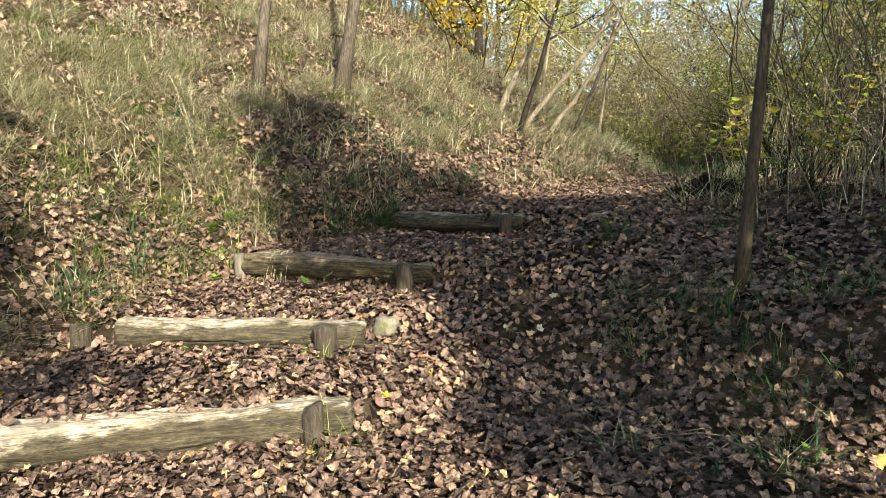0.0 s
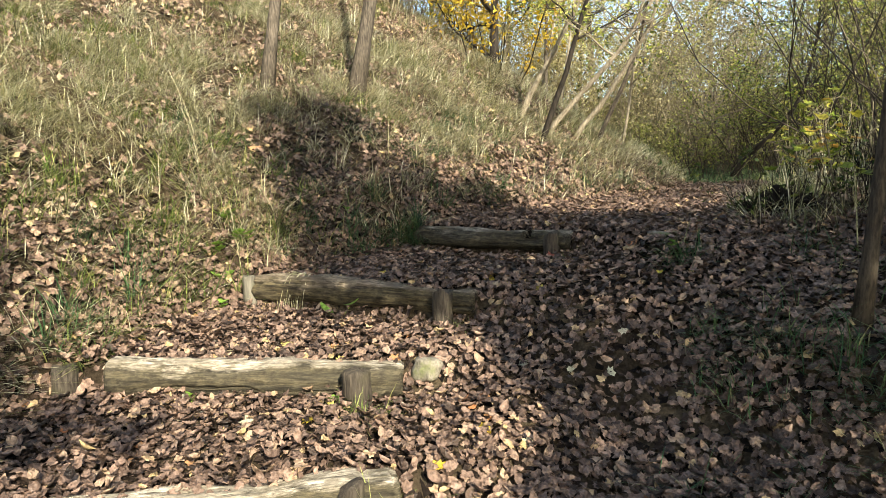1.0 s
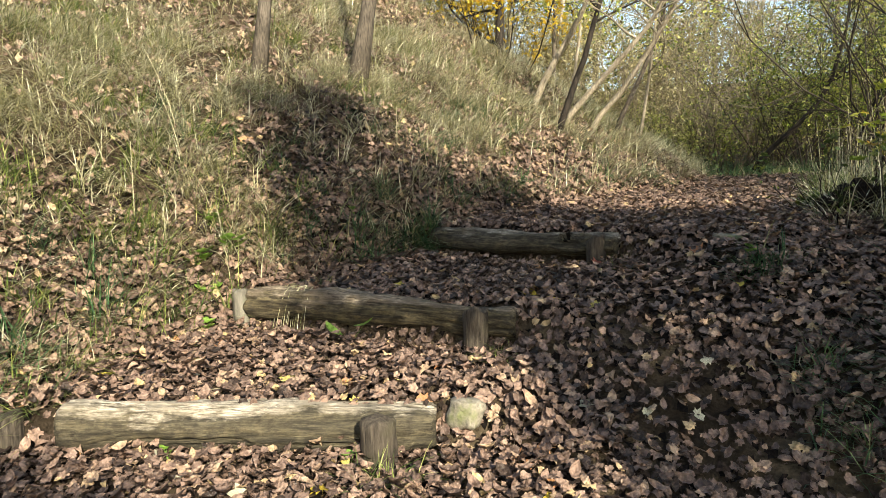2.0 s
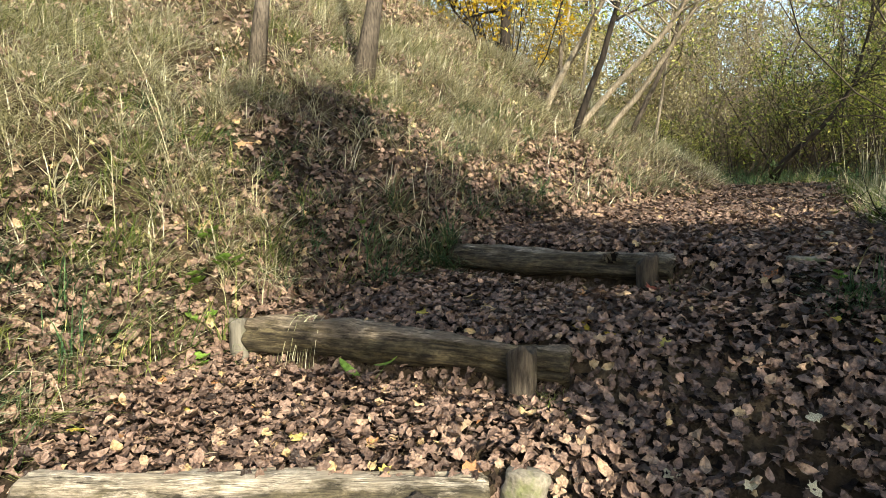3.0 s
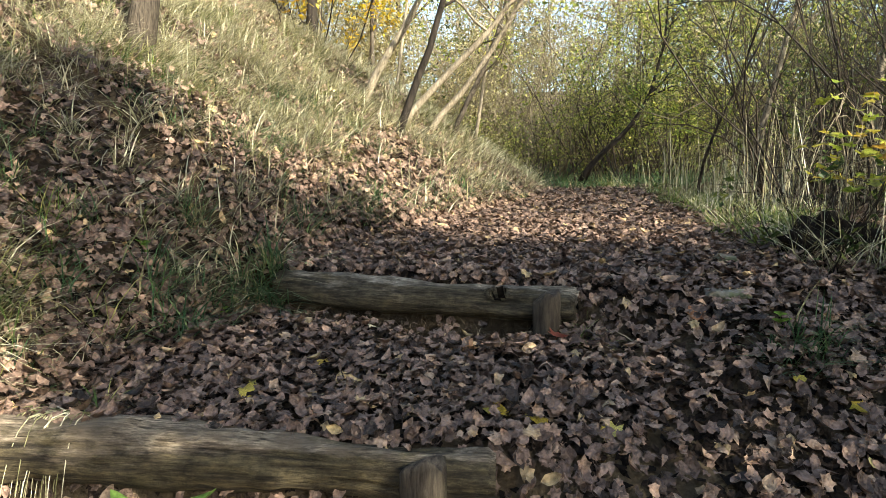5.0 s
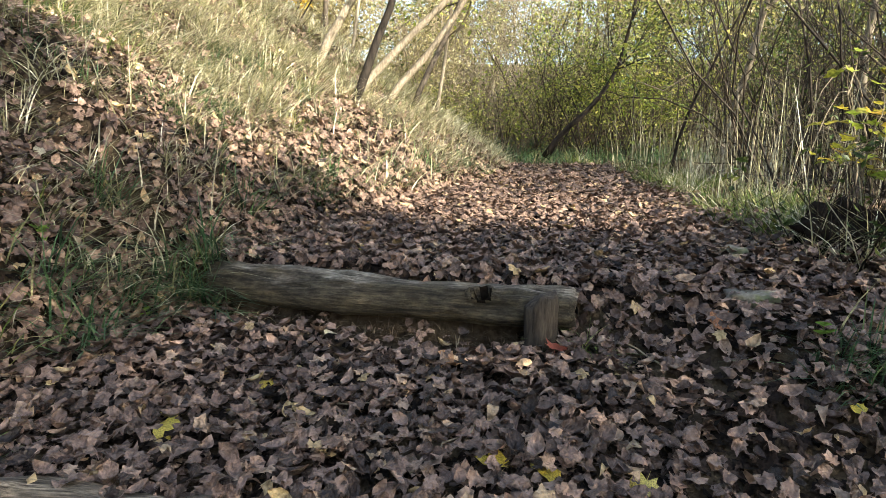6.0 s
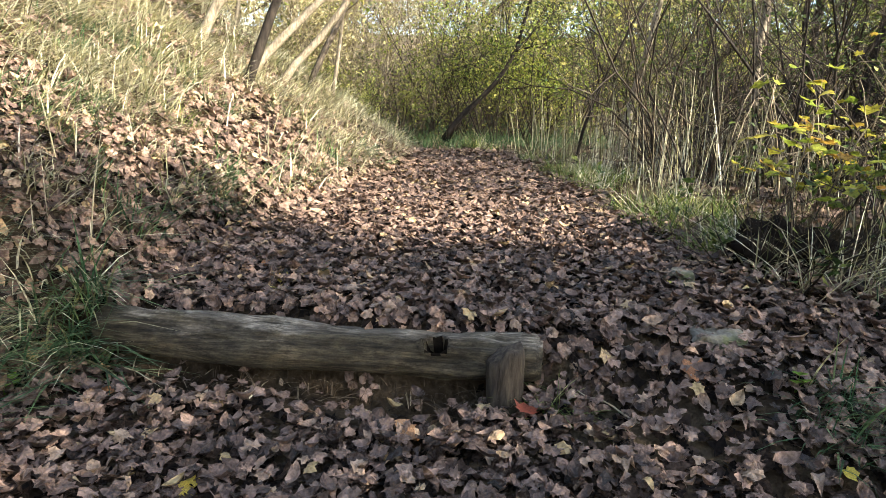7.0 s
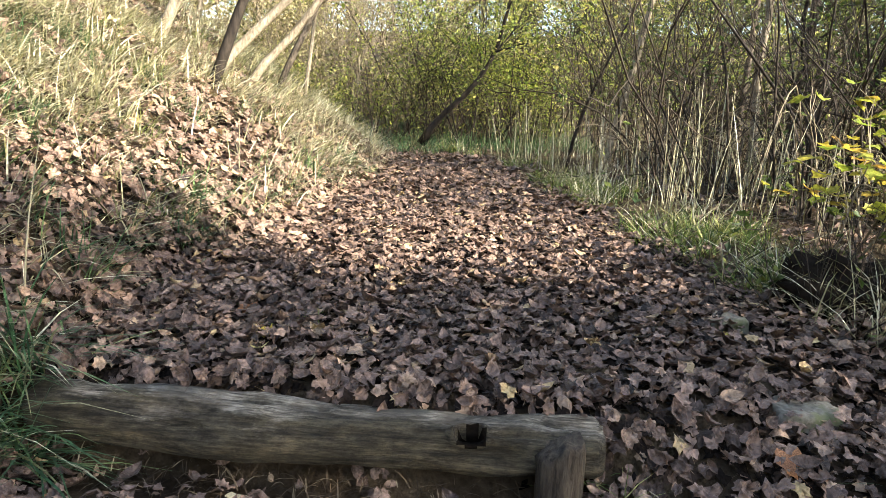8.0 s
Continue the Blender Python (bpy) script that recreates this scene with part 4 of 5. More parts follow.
RIGHT_Y, RIGHT_X = [3.4, 4.6, 6.5, 8.3, 11], [1.95, 1.8, 1.6, 1.4, 0.5]
h = Heap()
x, y = zone(-1.9, 4.2, -2.6, 9.5, 1300)
bare = np.exp(-(((x - 1.75) / 0.42) ** 2 + ((y - 1.2) / 0.22) ** 2)) + 0.7 * np.exp(-(((x - 1.45) / 0.35) ** 2 + ((y - 2.05) / 0.5) ** 2))
(ax, ay), (bx, by) = STEPS[3][:2]
front = ((x - ax) * (ay - by) + (y - ay) * (bx - ax)) / math.hypot(bx - ax, by - ay)
bare = bare + 1.18 * (front > -0.27) * (front < 0.03) * (x > -0.65) * (x < 0.72)
far = smooth(4, 9.5, y)
into_bank = bank_depth(x, y)
keep = ((into_bank < 0.2) | ((into_bank < 0.75) & (rng.random(len(x)) < 0.6))) & (rng.random(len(x)) > np.minimum(bare, 1) * 0.85) & (rng.random(len(x)) > far * 0.6)
keep &= (y < 3.3) | (x < np.interp(y, RIGHT_Y, RIGHT_X) + rng.normal(0, 0.15, len(x)))
keep &= (rng.random(len(x)) < np.where((x > 2.9) | (y < -1.2), 0.6, 1.0))
x, y = x[keep], y[keep]
near = np.nonzero((x > -0.5) & (x < 1.5) & (y > 1.7) & (y < 2.2))[0][:300]
single = np.zeros(len(x), bool)
single[near] = True
for m, shapes in (((~single) & (y < 4.2), SHAPES_LITTER), (y >= 4.2, SHAPES_FAR)):
    litter(h, x[m], y[m], rng.uniform(0.038, 0.088, m.sum()) * (1 + 0.3 * smooth(4, 9, y[m])), 0.036, 0.31, shapes)
lx, ly = x[single], y[single]
x, y = zone(2.2, 7.0, 3.0, 9.0, 120)
k = x > np.interp(y, RIGHT_Y, RIGHT_X)
litter(h, x[k], y[k], rng.uniform(0.07, 0.12, k.sum()), 0.012, 0.4, SHAPES_FAR)
x, y = zone(4.2, 9.0, -2.6, 3.0, 150)
litter(h, x, y, rng.uniform(0.07, 0.12, len(x)), 0.012, 0.38, SHAPES_FAR)
x, y = zone(0.0, 9.0, -7.0, -2.6, 150)
k = bank_depth(x, y) < 0.6
litter(h, x[k], y[k], rng.uniform(0.07, 0.12, k.sum()), 0.012, 0.38, SHAPES_FAR)
x, y = zone(-4, 1.2, 9.5, 12, 60)
k = bank_depth(x, y) < 0.6
litter(h, x[k], y[k], rng.uniform(0.08, 0.13, k.sum()), 0.012, 0.3, SHAPES_FAR)
tagged(h.put("leaf_litter", M_LITTER), "thick layer of dry brown maple leaves on the path", "leaves", kind="stuff")

h = Heap()
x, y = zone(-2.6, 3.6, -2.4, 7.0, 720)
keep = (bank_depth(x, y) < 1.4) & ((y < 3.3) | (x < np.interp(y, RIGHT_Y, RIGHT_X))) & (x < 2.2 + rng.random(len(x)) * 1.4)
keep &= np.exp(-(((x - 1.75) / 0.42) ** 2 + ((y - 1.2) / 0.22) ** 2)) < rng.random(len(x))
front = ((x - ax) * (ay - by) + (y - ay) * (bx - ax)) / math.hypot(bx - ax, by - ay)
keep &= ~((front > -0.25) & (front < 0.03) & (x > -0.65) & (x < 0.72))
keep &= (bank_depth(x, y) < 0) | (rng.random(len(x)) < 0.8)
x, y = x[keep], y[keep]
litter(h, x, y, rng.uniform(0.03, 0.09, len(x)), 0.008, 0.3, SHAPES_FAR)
tagged(h.put("leaf_litter", M_UNDER), "older rotting leaves beneath the fresh ones, blackened as gap shade", "leaves", kind="stuff")

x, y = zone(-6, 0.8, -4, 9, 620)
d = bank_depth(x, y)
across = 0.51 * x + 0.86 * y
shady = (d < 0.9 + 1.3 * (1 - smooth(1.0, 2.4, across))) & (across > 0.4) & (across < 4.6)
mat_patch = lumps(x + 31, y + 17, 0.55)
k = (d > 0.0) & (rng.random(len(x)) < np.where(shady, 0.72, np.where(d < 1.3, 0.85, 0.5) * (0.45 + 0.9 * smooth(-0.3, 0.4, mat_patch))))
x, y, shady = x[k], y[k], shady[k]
# Mostly darker brown leaves in the cast-shadow band, so shade is partly colour here.
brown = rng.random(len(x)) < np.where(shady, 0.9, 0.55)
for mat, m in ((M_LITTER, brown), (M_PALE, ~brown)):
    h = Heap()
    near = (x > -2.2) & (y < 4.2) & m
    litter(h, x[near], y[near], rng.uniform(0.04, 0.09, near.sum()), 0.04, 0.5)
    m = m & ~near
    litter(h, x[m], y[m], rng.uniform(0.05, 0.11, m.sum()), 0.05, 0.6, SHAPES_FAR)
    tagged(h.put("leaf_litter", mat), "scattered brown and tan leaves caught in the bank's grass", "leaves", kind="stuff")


rng = np.random.default_rng(25)
# ---- grass ----
def tufts(x, y, per, length, lean, width, spread_=0.05, droop=0.6):
    h, n = Heap(), len(x) * per
    px, py = np.repeat(x, per) + rng.normal(0, spread_, n), np.repeat(y, per) + rng.normal(0, spread_, n)
    ln = np.repeat(rng.uniform(0.6, 1.2, len(x)), per) * length * rng.uniform(0.45, 1.15, n)
    gn = ground_normal(px, py)
    steep = np.hypot(gn[:, 0], gn[:, 1])
    head = np.arctan2(gn[:, 1], gn[:, 0]) + rng.normal(0, 1, n) * np.where(steep > 0.3, 0.9, 6.0)
    blades(h, px, py, ground_height(px, py) - 0.01, ln, np.abs(rng.normal(lean, lean * 0.5, n)), width * rng.uniform(0.6, 1.3, n), droop, head)
    return h


def leafy_shade(x, y, d):
    """The part of the bank where fallen leaves lie thick and grass is thin."""
    across = 0.51 * x + 0.86 * y + 0.25 * lumps(x + 2, y + 6, 0.6)
    return (across > 0.4) & (across < 4.7) & (d < 0.75 + 1.3 * (1 - smooth(1.0, 2.4, across)) + 0.4 * lumps(x, y, 0.4))


x, y = zone(-9, 0.6, -5, 11, 62)
d = bank_depth(x, y)
patch = lumps(x, y, 0.55) + 0.5 * lumps(x + 7, y + 3, 0.25)
k = (d > 0.1) & (rng.random(len(x)) < (0.12 + 0.88 * smooth(-0.25, 0.25, patch)) * np.where(d > 4, 0.5, 1))
k &= rng.random(len(x)) < np.where(leafy_shade(x, y, d), 0.34, 1.0)
far = y[k] > 4.5
h = tufts(x[k][~far], y[k][~far], 26, 0.28, 0.9, 0.0036, 0.045, 0.9)
h2 = tufts(x[k][far], y[k][far], 15, 0.32, 0.8, 0.0048, 0.06, 0.8)
h.add(np.concatenate(h2.v), np.concatenate(h2.q), np.concatenate(h2.t))
x, y = zone(-4.5, 1.2, -3, 3.5, 85)
d = bank_depth(x, y)
k = (d > 0.05) & (d < 3.2) & ~leafy_shade(x, y, d) & (rng.random(len(x)) < 0.2 + 0.8 * smooth(-0.2, 0.3, lumps(x, y, 0.55)))
n = k.sum() * 9
px, py = np.repeat(x[k], 9) + rng.normal(0, 0.06, n), np.repeat(y[k], 9) + rng.normal(0, 0.06, n)
blades(h, px, py, ground_height(px, py) - 0.01, rng.uniform(0.06, 0.2, n), np.abs(rng.normal(0.9, 0.4, n)), rng.uniform(0.0018, 0.0036, n), 0.8)
x, y = zone(-6.5, 0.9, -3.5, 8.5, 620)
d = bank_depth(x, y)
k = (d > 0.12) & (d < 5) & (rng.random(len(x)) < (0.25 + 0.75 * smooth(-0.35, 0.15, lumps(x, y, 0.55) + 0.5 * lumps(x + 7, y + 3, 0.25))) * np.where(d > 2.5, 0.55, 1))
k &= rng.random(len(x)) < np.where(leafy_shade(x, y, d), 0.12, np.where(d < 0.45, 0.5, 1.0))
x, y = x[k], y[k]
n = len(x)
gn = ground_normal(x, y)
blades(h, x, y, ground_height(x, y) + 0.02 + 0.05 * rng.random(n), rng.uniform(0.12, 0.3, n), rng.uniform(1.2, 2.4, n), rng.uniform(0.0022, 0.0046, n), 0.9, np.arctan2(gn[:, 1], gn[:, 0]) + rng.normal(0, 0.9, n))
tagged(h.put("dry_grass", M_STRAW), "pale dry grass covering the sunny bank", "grass", kind="stuff")
x, y = zone(-7, 0.2, -4, 9, 20)
d = bank_depth(x, y)
k = (d > 0.1) & (rng.random(len(x)) < smooth(-0.1, 0.5, lumps(x + 3, y + 8, 0.6)))
k &= rng.random(len(x)) < np.where(leafy_shade(x, y, d), 0.35, 1.0)
h = tufts(x[k], y[k], 24, 0.24, 0.75, 0.0026, 0.05, 0.8)
tagged(h.put("green_grass", M_GRASS), "green grass tufts among the dry stalks on the bank", "grass", kind="stuff")
x, y = zone(-8, -0.2, -3, 10, 5)
k = bank_depth(x, y) > 0.8
h = tufts(x[k], y[k], 3, 0.42, 0.3, 0.0017, 0.08, 0.3)
tagged(h.put("dry_stalks", M_STRAW), "upright dead stalks standing on the bank", "grass", kind="stuff")
x, y = zone(-2.9, 0.2, 1.2, 7.5, 38)
d = bank_depth(x, y)
k = (d > 0.05) & (d < 2.0) & (rng.random(len(x)) < 0.85 * smooth(-0.1, 0.5, lumps(x + 20, y + 3, 0.4)))
h = tufts(x[k], y[k], 22, 0.19, 0.85, 0.003, 0.05, 0.8)
tagged(h.put("green_grass", M_DARKGRASS), "dark green grass at the shaded foot of the bank", "grass", kind="stuff")
x, y = zone(-2.3, -0.85, -0.5, 1.9, 19)
k = bank_depth(x, y) > 0.08
h = tufts(x[k], y[k], 28, 0.3, 0.8, 0.003, 0.045)
tagged(h.put("green_grass", M_GRASS), "fresh green grass on the sunny foot of the bank", "grass", kind="stuff")
x, y = zone(-3.5, 3.0, 10.2, 14, 14)
h = tufts(x, y, 18, 0.3, 0.5, 0.004, 0.09)
tagged(h.put("green_grass", M_DARKGRASS), "dark grass where the path bends away", "grass", kind="stuff")
# Along the right edge of the path.
y = rng.uniform(3.6, 11, 300)
x = np.interp(y, RIGHT_Y, RIGHT_X) + np.abs(rng.normal(0, 0.38, len(y))) - 0.05
k = rng.random(len(x)) < smooth(-0.35, 0.45, lumps(x + 4, y + 11, 0.55))
x, y = x[k], y[k]
h = tufts(x, y, 30, 0.21, 0.7, 0.0032, 0.05)
tagged(tufts(x[::2] + 0.1, y[::2], 14, 0.34, 0.7, 0.003, 0.07).put("dry_grass", M_STRAW), "pale dry grass along the path's edge", "grass", kind="stuff")
tagged(h.put("green_grass", M_GRASS), "green grass strip along the path's edge", "grass", kind="stuff")
x, y = zone(2.0, 6.0, 2.6, 10, 9)
k = x > 2.5 - 0.25 * np.maximum(y - 4, 0)
x, y = x[k], y[k]
h = tufts(x, y, 3, 0.75, 0.22, 0.003, 0.08, 0.4)
y = rng.uniform(4.6, 10, 85)
x = np.interp(y, RIGHT_Y, RIGHT_X) + 0.25 + np.abs(rng.normal(0, 0.5, len(y)))
h2 = tufts(x, y, 2, 1.05, 0.12, 0.0035, 0.08, 0.2)
h.add(np.concatenate(h2.v), np.concatenate(h2.q), np.concatenate(h2.t))
tagged(h.put("dry_stalks", M_STRAW), "dead stalks standing before the thicket", "grass", kind="stuff")
x, y = zone(2.2, 4.5, 0.4, 3.2, 7)
h = tufts(x, y, 22, 0.3, 0.75, 0.003, 0.06)
tagged(h.put("green_grass", M_DARKGRASS), "dark grass tufts on the shaded slope", "grass", kind="stuff")


def grass_tuft(x, y, n, length, lean, mat, label, spread_=0.05, width=0.0035, droop=0.7):
    h = tufts(np.array([x]), np.array([y]), n, length, lean, width, spread_, droop)
    z = gz(x, y)
    h.v = [np.concatenate(h.v) - (x, y, z)]
    ob = h.put("grass_tuft", mat)
    ob.location = (x, y, z)
    return tagged(ob, label, "grass tuft", "grass tufts")


LUSH = "lush blue-green grass tuft at the foot of the bank"
for x, y, n, ln in ((-0.80, 2.62, 80, 0.46), (-0.90, 2.46, 80, 0.42), (-1.0, 2.3, 80, 0.34), (-1.15, 2.1, 80, 0.32), (-0.95, 2.05, 90, 0.3), (-1.3, 2.6, 90, 0.3), (-1.3, 1.75, 80, 0.3), (-0.95, 3.3, 70, 0.25), (-0.85, 4.0, 90, 0.24), (-0.9, 4.4, 80, 0.22), (-0.75, 5.4, 90, 0.26), (-0.62, 6.0, 90, 0.28), (-0.5, 7.0, 80, 0.3)):
    grass_tuft(x, y, n, ln * 1.05, 0.85, M_DARKGRASS, LUSH, 0.06, 0.0038, 0.8)
for x, y in ((0.86, 0.20), (1.46, -0.30), (0.95, 2.36), (0.75, 1.18), (-0.72, -0.42), (-0.95, -0.2)):
    grass_tuft(x, y, 70, 0.24, 1.0, M_GRASS, "small grass tuft beside a stake", 0.04, 0.0022, 0.9)
for x, y in ((-0.36, 3.43), (-0.06, 3.17)):
    grass_tuft(x, y, 60, 0.09, 0.8, M_GRASS, "small bright green tuft among brown leaves", 0.04, 0.002)
for x, y in ((2.3, 1.35), (2.55, 1.5), (2.8, 1.45), (3.0, 1.3), (2.2, 1.6), (3.3, 1.6), (3.2, 1.05), (1.78, 2.2), (1.85, 2.35)):
    grass_tuft(x, y, 80, 0.26, 0.8, M_DARKGRASS, "dark drooping grass tuft on the shaded slope", 0.06, 0.003)
for x, y in ((2.0, 3.3), (2.12, 3.15), (2.3, 3.1), (2.5, 3.15), (2.7, 3.3), (2.05, 3.65)):
    grass_tuft(x, y, 40, 0.5, 0.6, M_STRAW, "dead drooping grass over a dark mound", 0.05, 0.0028, 0.9)


def hanging_tuft(x, y, n, out, drop, mat, label):
    """Long blades that rise a little and hang down over an edge before them."""
    h = Heap()
    for _ in range(n):
        a, f = -1.75 + rng.normal(0, 0.4), rng.uniform(0.6, 1.15)
        s = np.linspace(0, 1, 8)
        px, py = rng.normal(0, 0.02) + math.cos(a) * out * f * s ** 0.8, rng.normal(0, 0.015) + math.sin(a) * out * f * s ** 0.8
        pz = 0.02 + (0.30 * s - 0.34 * s ** 2) * f - drop * f * s ** 3
        tube(h, np.stack([px, py, pz], 1), 0.0028 * (1 - 0.6 * s), 4, False)
    ob = h.put("grass_tuft", mat)
    ob.location = (x, y, gz(x, y))
    return tagged(ob, label, "grass tuft", "grass tufts")


for x, y, n in ((-0.70, 1.20, 13), (-0.60, 1.22, 9)):
    hanging_tuft(x, y, n * 2, 0.26, 0.2, M_STRAW, "pale dead grass drooping over a log")
grass_tuft(-0.62, 1.26, 24, 0.22, 0.6, M_GRASS, "small green tuft behind a log", 0.02, 0.0025, 0.7)
for x, y in ((-1.55, -0.05), (-1.4, 0.2), (-1.2, 0.1), (-1.05, -0.35), (-0.95, -0.55)):
    grass_tuft(x, y, 80, 0.34, 0.85, M_DARKGRASS, "dark green tuft at the foot of the bank", 0.06, 0.0034, 0.8)
for x, y in ((-1.3, 1.35), (-1.42, 1.5), (-1.2, 1.2), (-1.5, 1.2), (-1.6, 1.45), (-1.7, 1.0), (-1.55, 0.75), (-1.3, 0.55), (-1.2, 1.5), (-1.8, 1.3)):
    grass_tuft(x, y, 70, 0.32, 0.9, M_STRAW, "pale straw tuft drooping down the sunny bank", 0.06, 0.003, 1.0)
for x, y in ((-1.36, 1.45), (-1.25, 1.3), (-1.5, 1.05), (-1.15, 0.9), (-1.65, 0.6)):
    grass_tuft(x, y, 60, 0.32, 0.7, M_GRASS, "bright green grass tuft on the sunny bank", 0.06, 0.003, 0.9)


def dry_stalk(x, y, length, lean, label):
    h = Heap()
    a = rng.random() * 6.283
    s = np.linspace(0, 1, 6)
    pts = np.stack([math.cos(a) * lean * length * s**1.6, math.sin(a) * lean * length * s**1.6, length * s - 0.03], 1)
    tube(h, pts, 0.004 * (1 - 0.6 * s), 5)
    ob = h.put("dry_stalk", M_STRAW_STEM)
    ob.location = (x, y, gz(x, y))
    return tagged(ob, label, "stalk", "tall dry stalks")


for x, y, q in ((-0.94, 2.91, 0.62), (-1.25, 3.2, 0.5), (-1.45, 3.0, 0.5), (-0.62, 6.6, 0.6), (-0.55, 6.8, 0.55), (-0.7, 6.5, 0.5), (-0.3, 7.8, 0.6), (2.0, 5.2, 0.9), (2.15, 5.5, 1.0), (2.3, 5.3, 0.9), (2.1, 6.1, 1.0), (2.4, 6.0, 0.8), (2.6, 5.6, 0.9), (2.25, 3.5, 0.45), (2.55, 3.55, 0.45), (-1.7, 0.6, 0.6), (-1.9, 1.1, 0.6), (-2.3, 1.3, 0.7)):
    dry_stalk(x, y, q, rng.uniform(0.03, 0.3), "tall pale dry stalk standing in the grass")


# Rootlets and debris on the earth below the upper logs.
h = Heap()
for k, n in ((3, 420), (2, 260)):
    (ax, ay), (bx, by) = STEPS[k][:2]
    s = rng.random(n)
    off = rng.uniform(-0.16, -0.05, n)
    L = math.hypot(bx - ax, by - ay)
    px, py = ax + (bx - ax) * s + off * (ay - by) / L, ay + (by - ay) * s + off * (bx - ax) / L
    blades(h, px, py, ground_height(px, py) + rng.random(n) * 0.05, rng.uniform(0.03, 0.08, n), np.abs(rng.normal(0.8, 0.5, n)), rng.uniform(0.0012, 0.0025, n), 1.0)
tagged(h.put("rootlets", M_ROOT), "fine rootlets and dead grass on bare earth", "roots", kind="stuff")
for x, y in ((-0.76, 2.56), (-0.84, 2.74), (-0.92, 2.62)):
    grass_tuft(x, y, 70, 0.5, 0.95, M_DARKGRASS, LUSH, 0.05, 0.004, 0.9)
    grass_tuft(x - 0.03, y + 0.02, 26, 0.36, 0.95, M_STRAW, "dead straw hanging from a grass tuft", 0.05, 0.004, 1.0)


# ---- single leaves ----
def leaf_mesh(name, shape, mat):
    ob = mesh_object(name, shape[0], [shape[1]], mat)
    me = ob.data
    bpy.data.objects.remove(ob)
    return me


def lay(ob, x, y, size, tilt=0.25, lift=0.02, z=None):
    n = ground_normal(np.array([x]), np.array([y]))
    rot = turned(rng.random(1) * 6.283, n, rng.normal(0, tilt, 1), rng.normal(0, tilt, 1))[0]
    ob.matrix_world = Matrix.Translation((x, y, (gz(x, y) if z is None else z) + lift)) @ Matrix(rot.tolist()).to_4x4() @ Matrix.Scale(size, 4)


FLAT_MESHES = {m.name: [leaf_mesh("maple_leaf", sh, m) for sh in SHAPES_FLAT] for m in (M_YELLOW, M_ORANGE, M_RED, M_WHITE)}


def single_leaf(x, y, size, mat, label, tilt=0.2, lift=0.03, z=None):
    ob = new("maple_leaf", FLAT_MESHES[mat.name][rng.integers(0, 4)])
    lay(ob, x, y, size, tilt, lift, z)
    return tagged(ob, label, "leaf", "single bright leaves")


YL, OL, WL = "fresh yellow maple leaf fallen on brown leaves", "orange-brown maple leaf on the path", "pale cream leaf lying on the path"
for x, y, q in ((0.90, 1.60, 0.13), (1.13, 1.61, 0.12), (0.76, 1.58, 0.12), (-0.24, 1.63, 0.08), (-0.075, 1.87, 0.09), (1.48, 0.06, 0.09), (1.62, -0.10, 0.09), (0.95, -1.15, 0.13), (-0.24, -1.13, 0.13), (1.90, 1.74, 0.06), (1.93, 1.98, 0.09), (3.36, 0.55, 0.09), (3.62, 0.80, 0.10), (0.02, 0.42, 0.10), (-0.76, -0.08, 0.13), (-0.63, 0.32, 0.09), (-0.08, 1.9, 0.08), (-0.22, 1.55, 0.12), (1.57, 3.08, 0.12), (0.375, 4.04, 0.09), (-0.16, 3.04, 0.09), (-0.14, 2.9, 0.09), (0.74, 0.0, 0.13), (0.3, 0.55, 0.08), (1.75, 2.05, 0.07)):
    single_leaf(x, y, q, M_YELLOW, YL)
for x, y, q in ((0.59, 2.87, 0.13), (0.50, 2.14, 0.12), (-0.56, 2.31, 0.12), (1.43, 2.40, 0.13), (0.49, 2.2, 0.10), (2.87, 0.39, 0.13), (-0.3, 3.3, 0.12), (1.3, 0.7, 0.12), (1.45, 0.55, 0.12), (1.2, 0.62, 0.11), (-0.75, 0.55, 0.12), (2.5, 0.95, 0.1), (2.2, 0.6, 0.1), (-0.9, 0.15, 0.1)):
    single_leaf(x, y, q, M_ORANGE, OL)
for k in range(44):
    x, y = rng.uniform(-1.1, 1.5), rng.uniform(-1.0, 0.95)
    m = (M_ORANGE, M_ORANGE, M_YELLOW, M_WHITE)[k % 4]
    if bank_depth(x, y) < 0.25:
        single_leaf(x, y, rng.uniform(0.06, 0.11), m, {M_ORANGE: OL, M_YELLOW: YL, M_WHITE: WL}[m])
single_leaf(-1.49, 1.37, 0.15, M_ORANGE, "large orange leaf caught on dry grass stems", 0.6, 0.0, 1.53)
single_leaf(0.86, 2.26, 0.11, M_RED, "red-brown leaf leaning by a stake", 0.5, 0.05)
for x, y, q in ((1.74, 1.50, 0.10), (1.58, 1.13, 0.07), (1.76, 1.24, 0.08), (1.69, 0.49, 0.10), (1.34, 1.04, 0.09), (-0.08, 2.43, 0.10), (0.5, -0.2, 0.1), (0.2, -0.1, 0.08), (-1.55, 2.5, 0.08), (-1.9, 2.6, 0.08)):
    single_leaf(x, y, q, M_WHITE, WL)
single_leaf(-0.02, -0.24, 0.10, M_WHITE, "pale leaf propped against a bleached log", 0.9, 0.06)


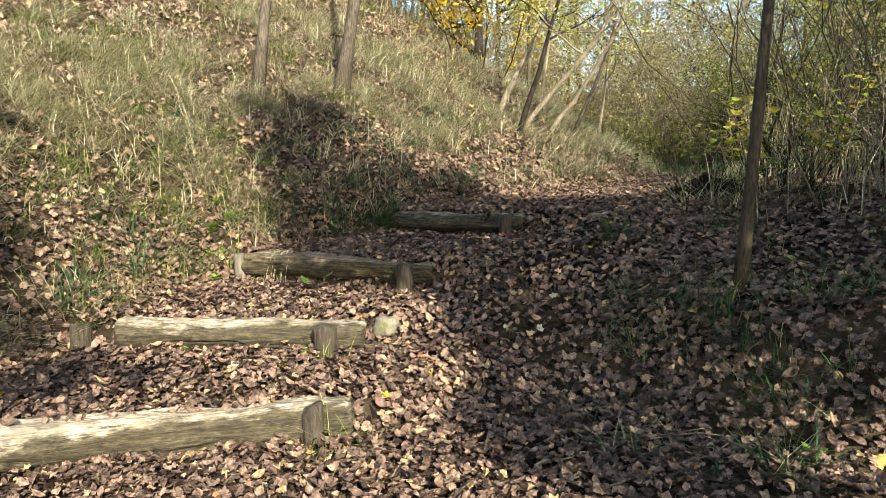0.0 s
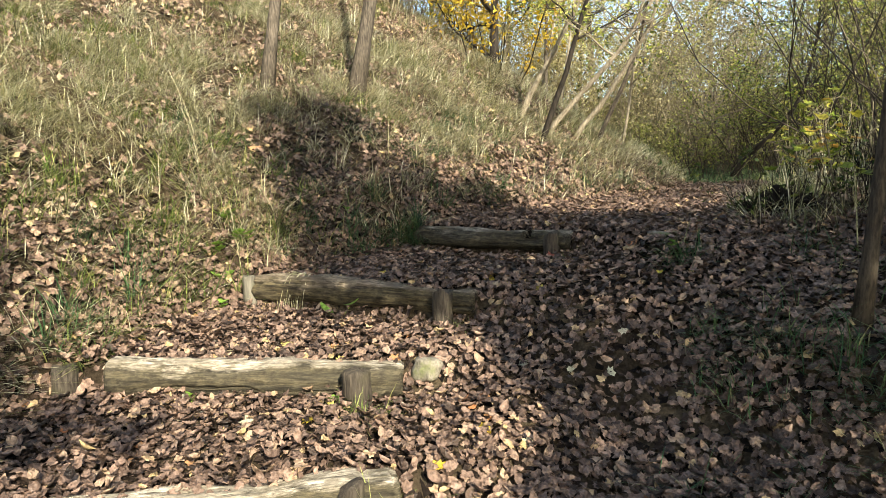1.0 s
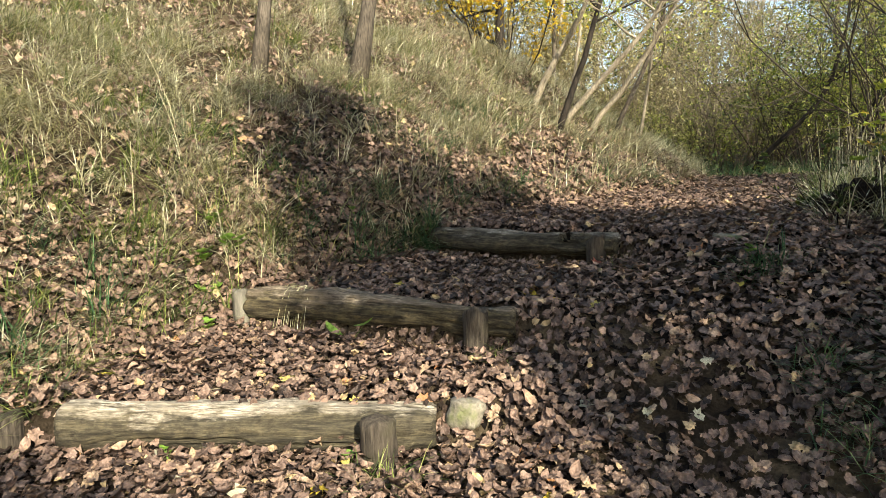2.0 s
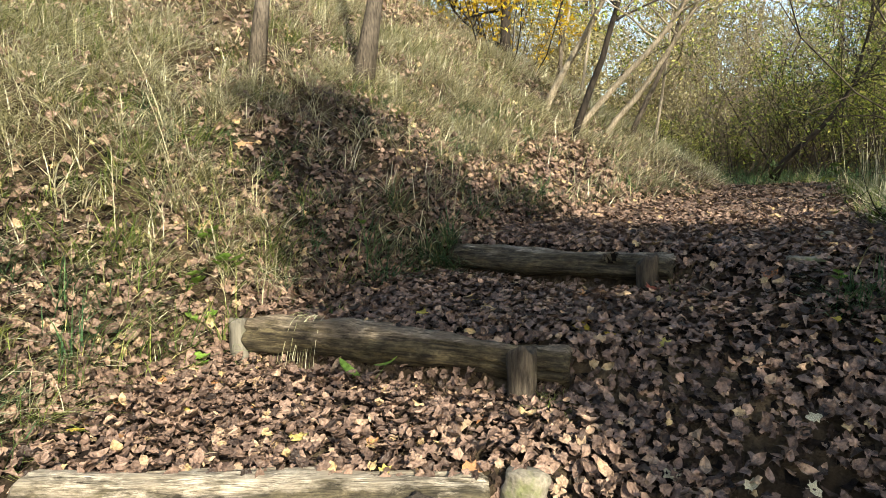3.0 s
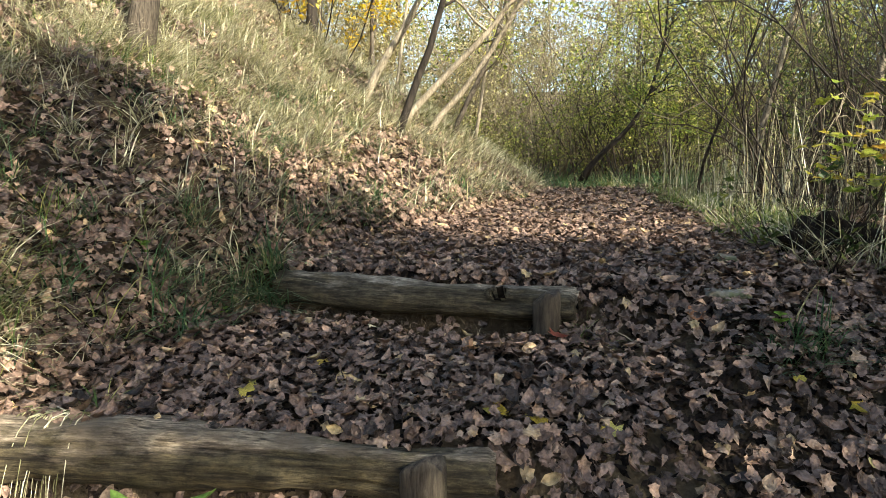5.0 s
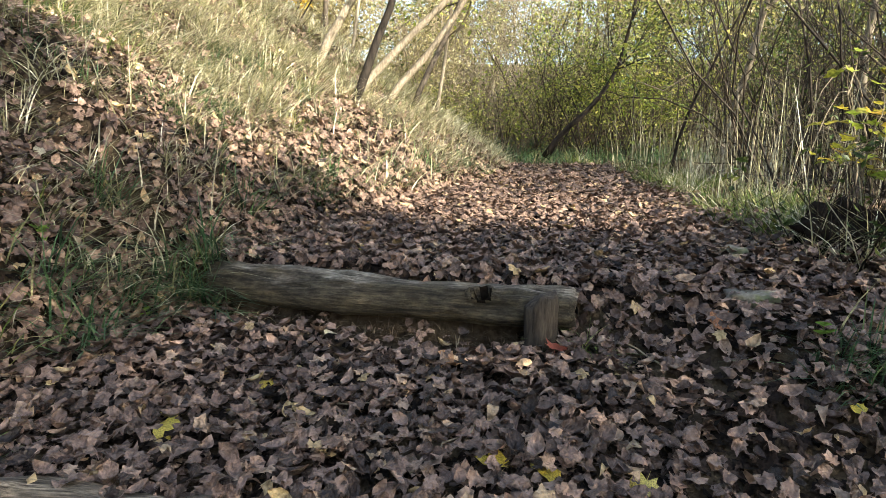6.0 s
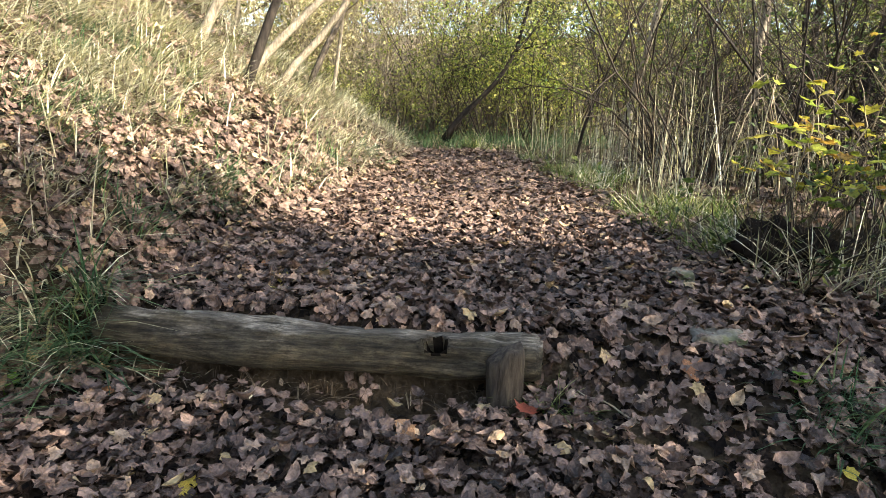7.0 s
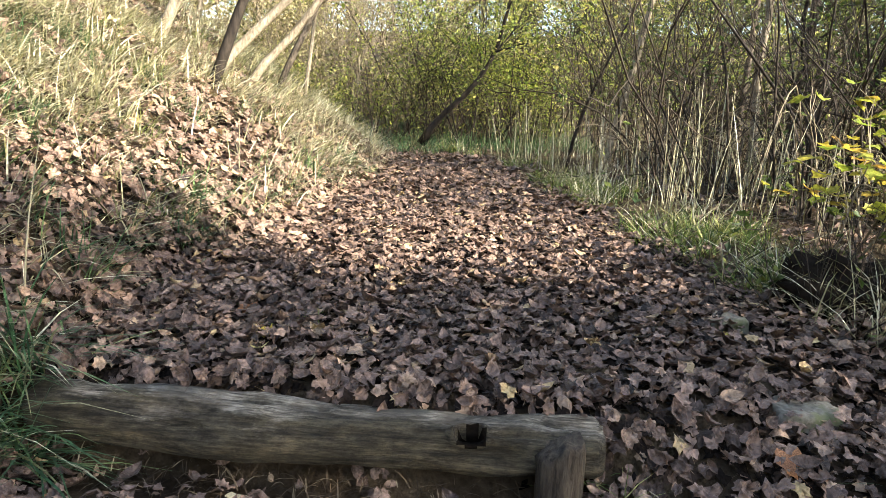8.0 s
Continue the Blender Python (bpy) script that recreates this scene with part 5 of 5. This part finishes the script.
def herb(x, y, n, size, label, long=()):
    """A low plant with a few fresh leaves, each on its stalk."""
    thing = empty("herb", x, y, gz(x, y) + 0.01, label, "plant", "green herbs")
    shapes = [oval_shape(0.4, 0.35, 50 + k, 0.34 if long else 0.75, True) for k in range(3)]
    rad = 0.13 if long else size * 0.7
    for k in range(n):
        h = Heap()
        a = np.array([long[k][0]]) if long else rng.random(1) * 6.283
        pos = np.stack([np.cos(a) * rad, np.sin(a) * rad, np.array([long[k][1]]) if long else 0.03 + rng.random(1) * size * 0.6], 1)
        rot = turned(a - 1.571, np.array([[0, 0, 1.0]]), -0.4 * np.cos(a), -0.4 * np.sin(a))
        strew(h, shapes, pos, rot, size * rng.uniform(0.7, 1.2, 1))
        tube(h, [(0, 0, -0.02), pos[0] * 0.5, pos[0]], [0.002, 0.0018, 0.0012], 3, False)
        h.put("leaf", M_GREENLEAF, thing)


for x, y, n, q in ((0.62, -1.12, 7, 0.05), (-0.07, -0.16, 5, 0.035), (3.09, 2.04, 6, 0.06), (3.39, 0.78, 6, 0.05), (-1.4, 0.85, 10, 0.10), (-1.3, 1.05, 9, 0.10), (-1.45, 1.0, 8, 0.09), (0.66, 0.22, 6, 0.04), (-1.05, 0.65, 6, 0.08), (-1.2, 0.8, 6, 0.09), (-1.25, 2.2, 8, 0.05), (-0.9, 2.3, 6, 0.05), (1.75, 2.38, 3, 0.07)):
    herb(x, y, n, q, "small fresh green herb among dead leaves")
herb(-0.145, 1.0, 2, 0.16, "two long green leaves in front of a log", ((0.15, 0.15), (3.0, 0.08)))


# ---- fallen twigs ----
def twig(a, b, r, label, mat):
    h = Heap()
    a, b = np.array([*a, gz(*a) + 0.03]), np.array([*b, gz(*b) + 0.05])
    s = np.linspace(0, 1, 7)[:, None]
    pts = a + (b - a) * s + np.concatenate([[[0, 0, 0]], rng.normal(0, 0.008, (6, 3))])
    tube(h, pts - a, r * np.linspace(1, 0.45, 7), 6)
    ob = h.put("twig", mat)
    ob.location = a
    return tagged(ob, label, "twig", "fallen twigs")


for a, b in (((2.72, -0.02), (3.06, 0.72)), ((2.43, 0.46), (3.01, 0.80)), ((2.5, 0.3), (2.95, 0.85)), ((3.1, 0.75), (3.2, 0.45)), ((2.4, 0.05), (2.55, 0.3))):
    twig(a, b, 0.006, "pale dry stalk lying on brown leaves", M_BARK_PALE)
for k in range(14):
    x, y, a = rng.uniform(-0.6, 3.2), rng.uniform(-0.5, 5), rng.random() * 6.283
    q = rng.uniform(0.12, 0.3)
    twig((x, y), (x + q * math.cos(a), y + q * math.sin(a)), 0.004, "thin brown twig lying among fallen leaves", M_TWIG)

# Nearest leaves of the litter, one by one.
LITTER_MESHES = [leaf_mesh("leaf", sh, M_LITTER_ONE) for sh in SHAPES_LITTER]
for k in range(len(lx)):
    ob = new("leaf", LITTER_MESHES[k % len(LITTER_MESHES)])
    lay(ob, float(lx[k]), float(ly[k]), float(rng.uniform(0.045, 0.10)), 0.24, float(rng.random() * 0.03))
    ob.parent = ground
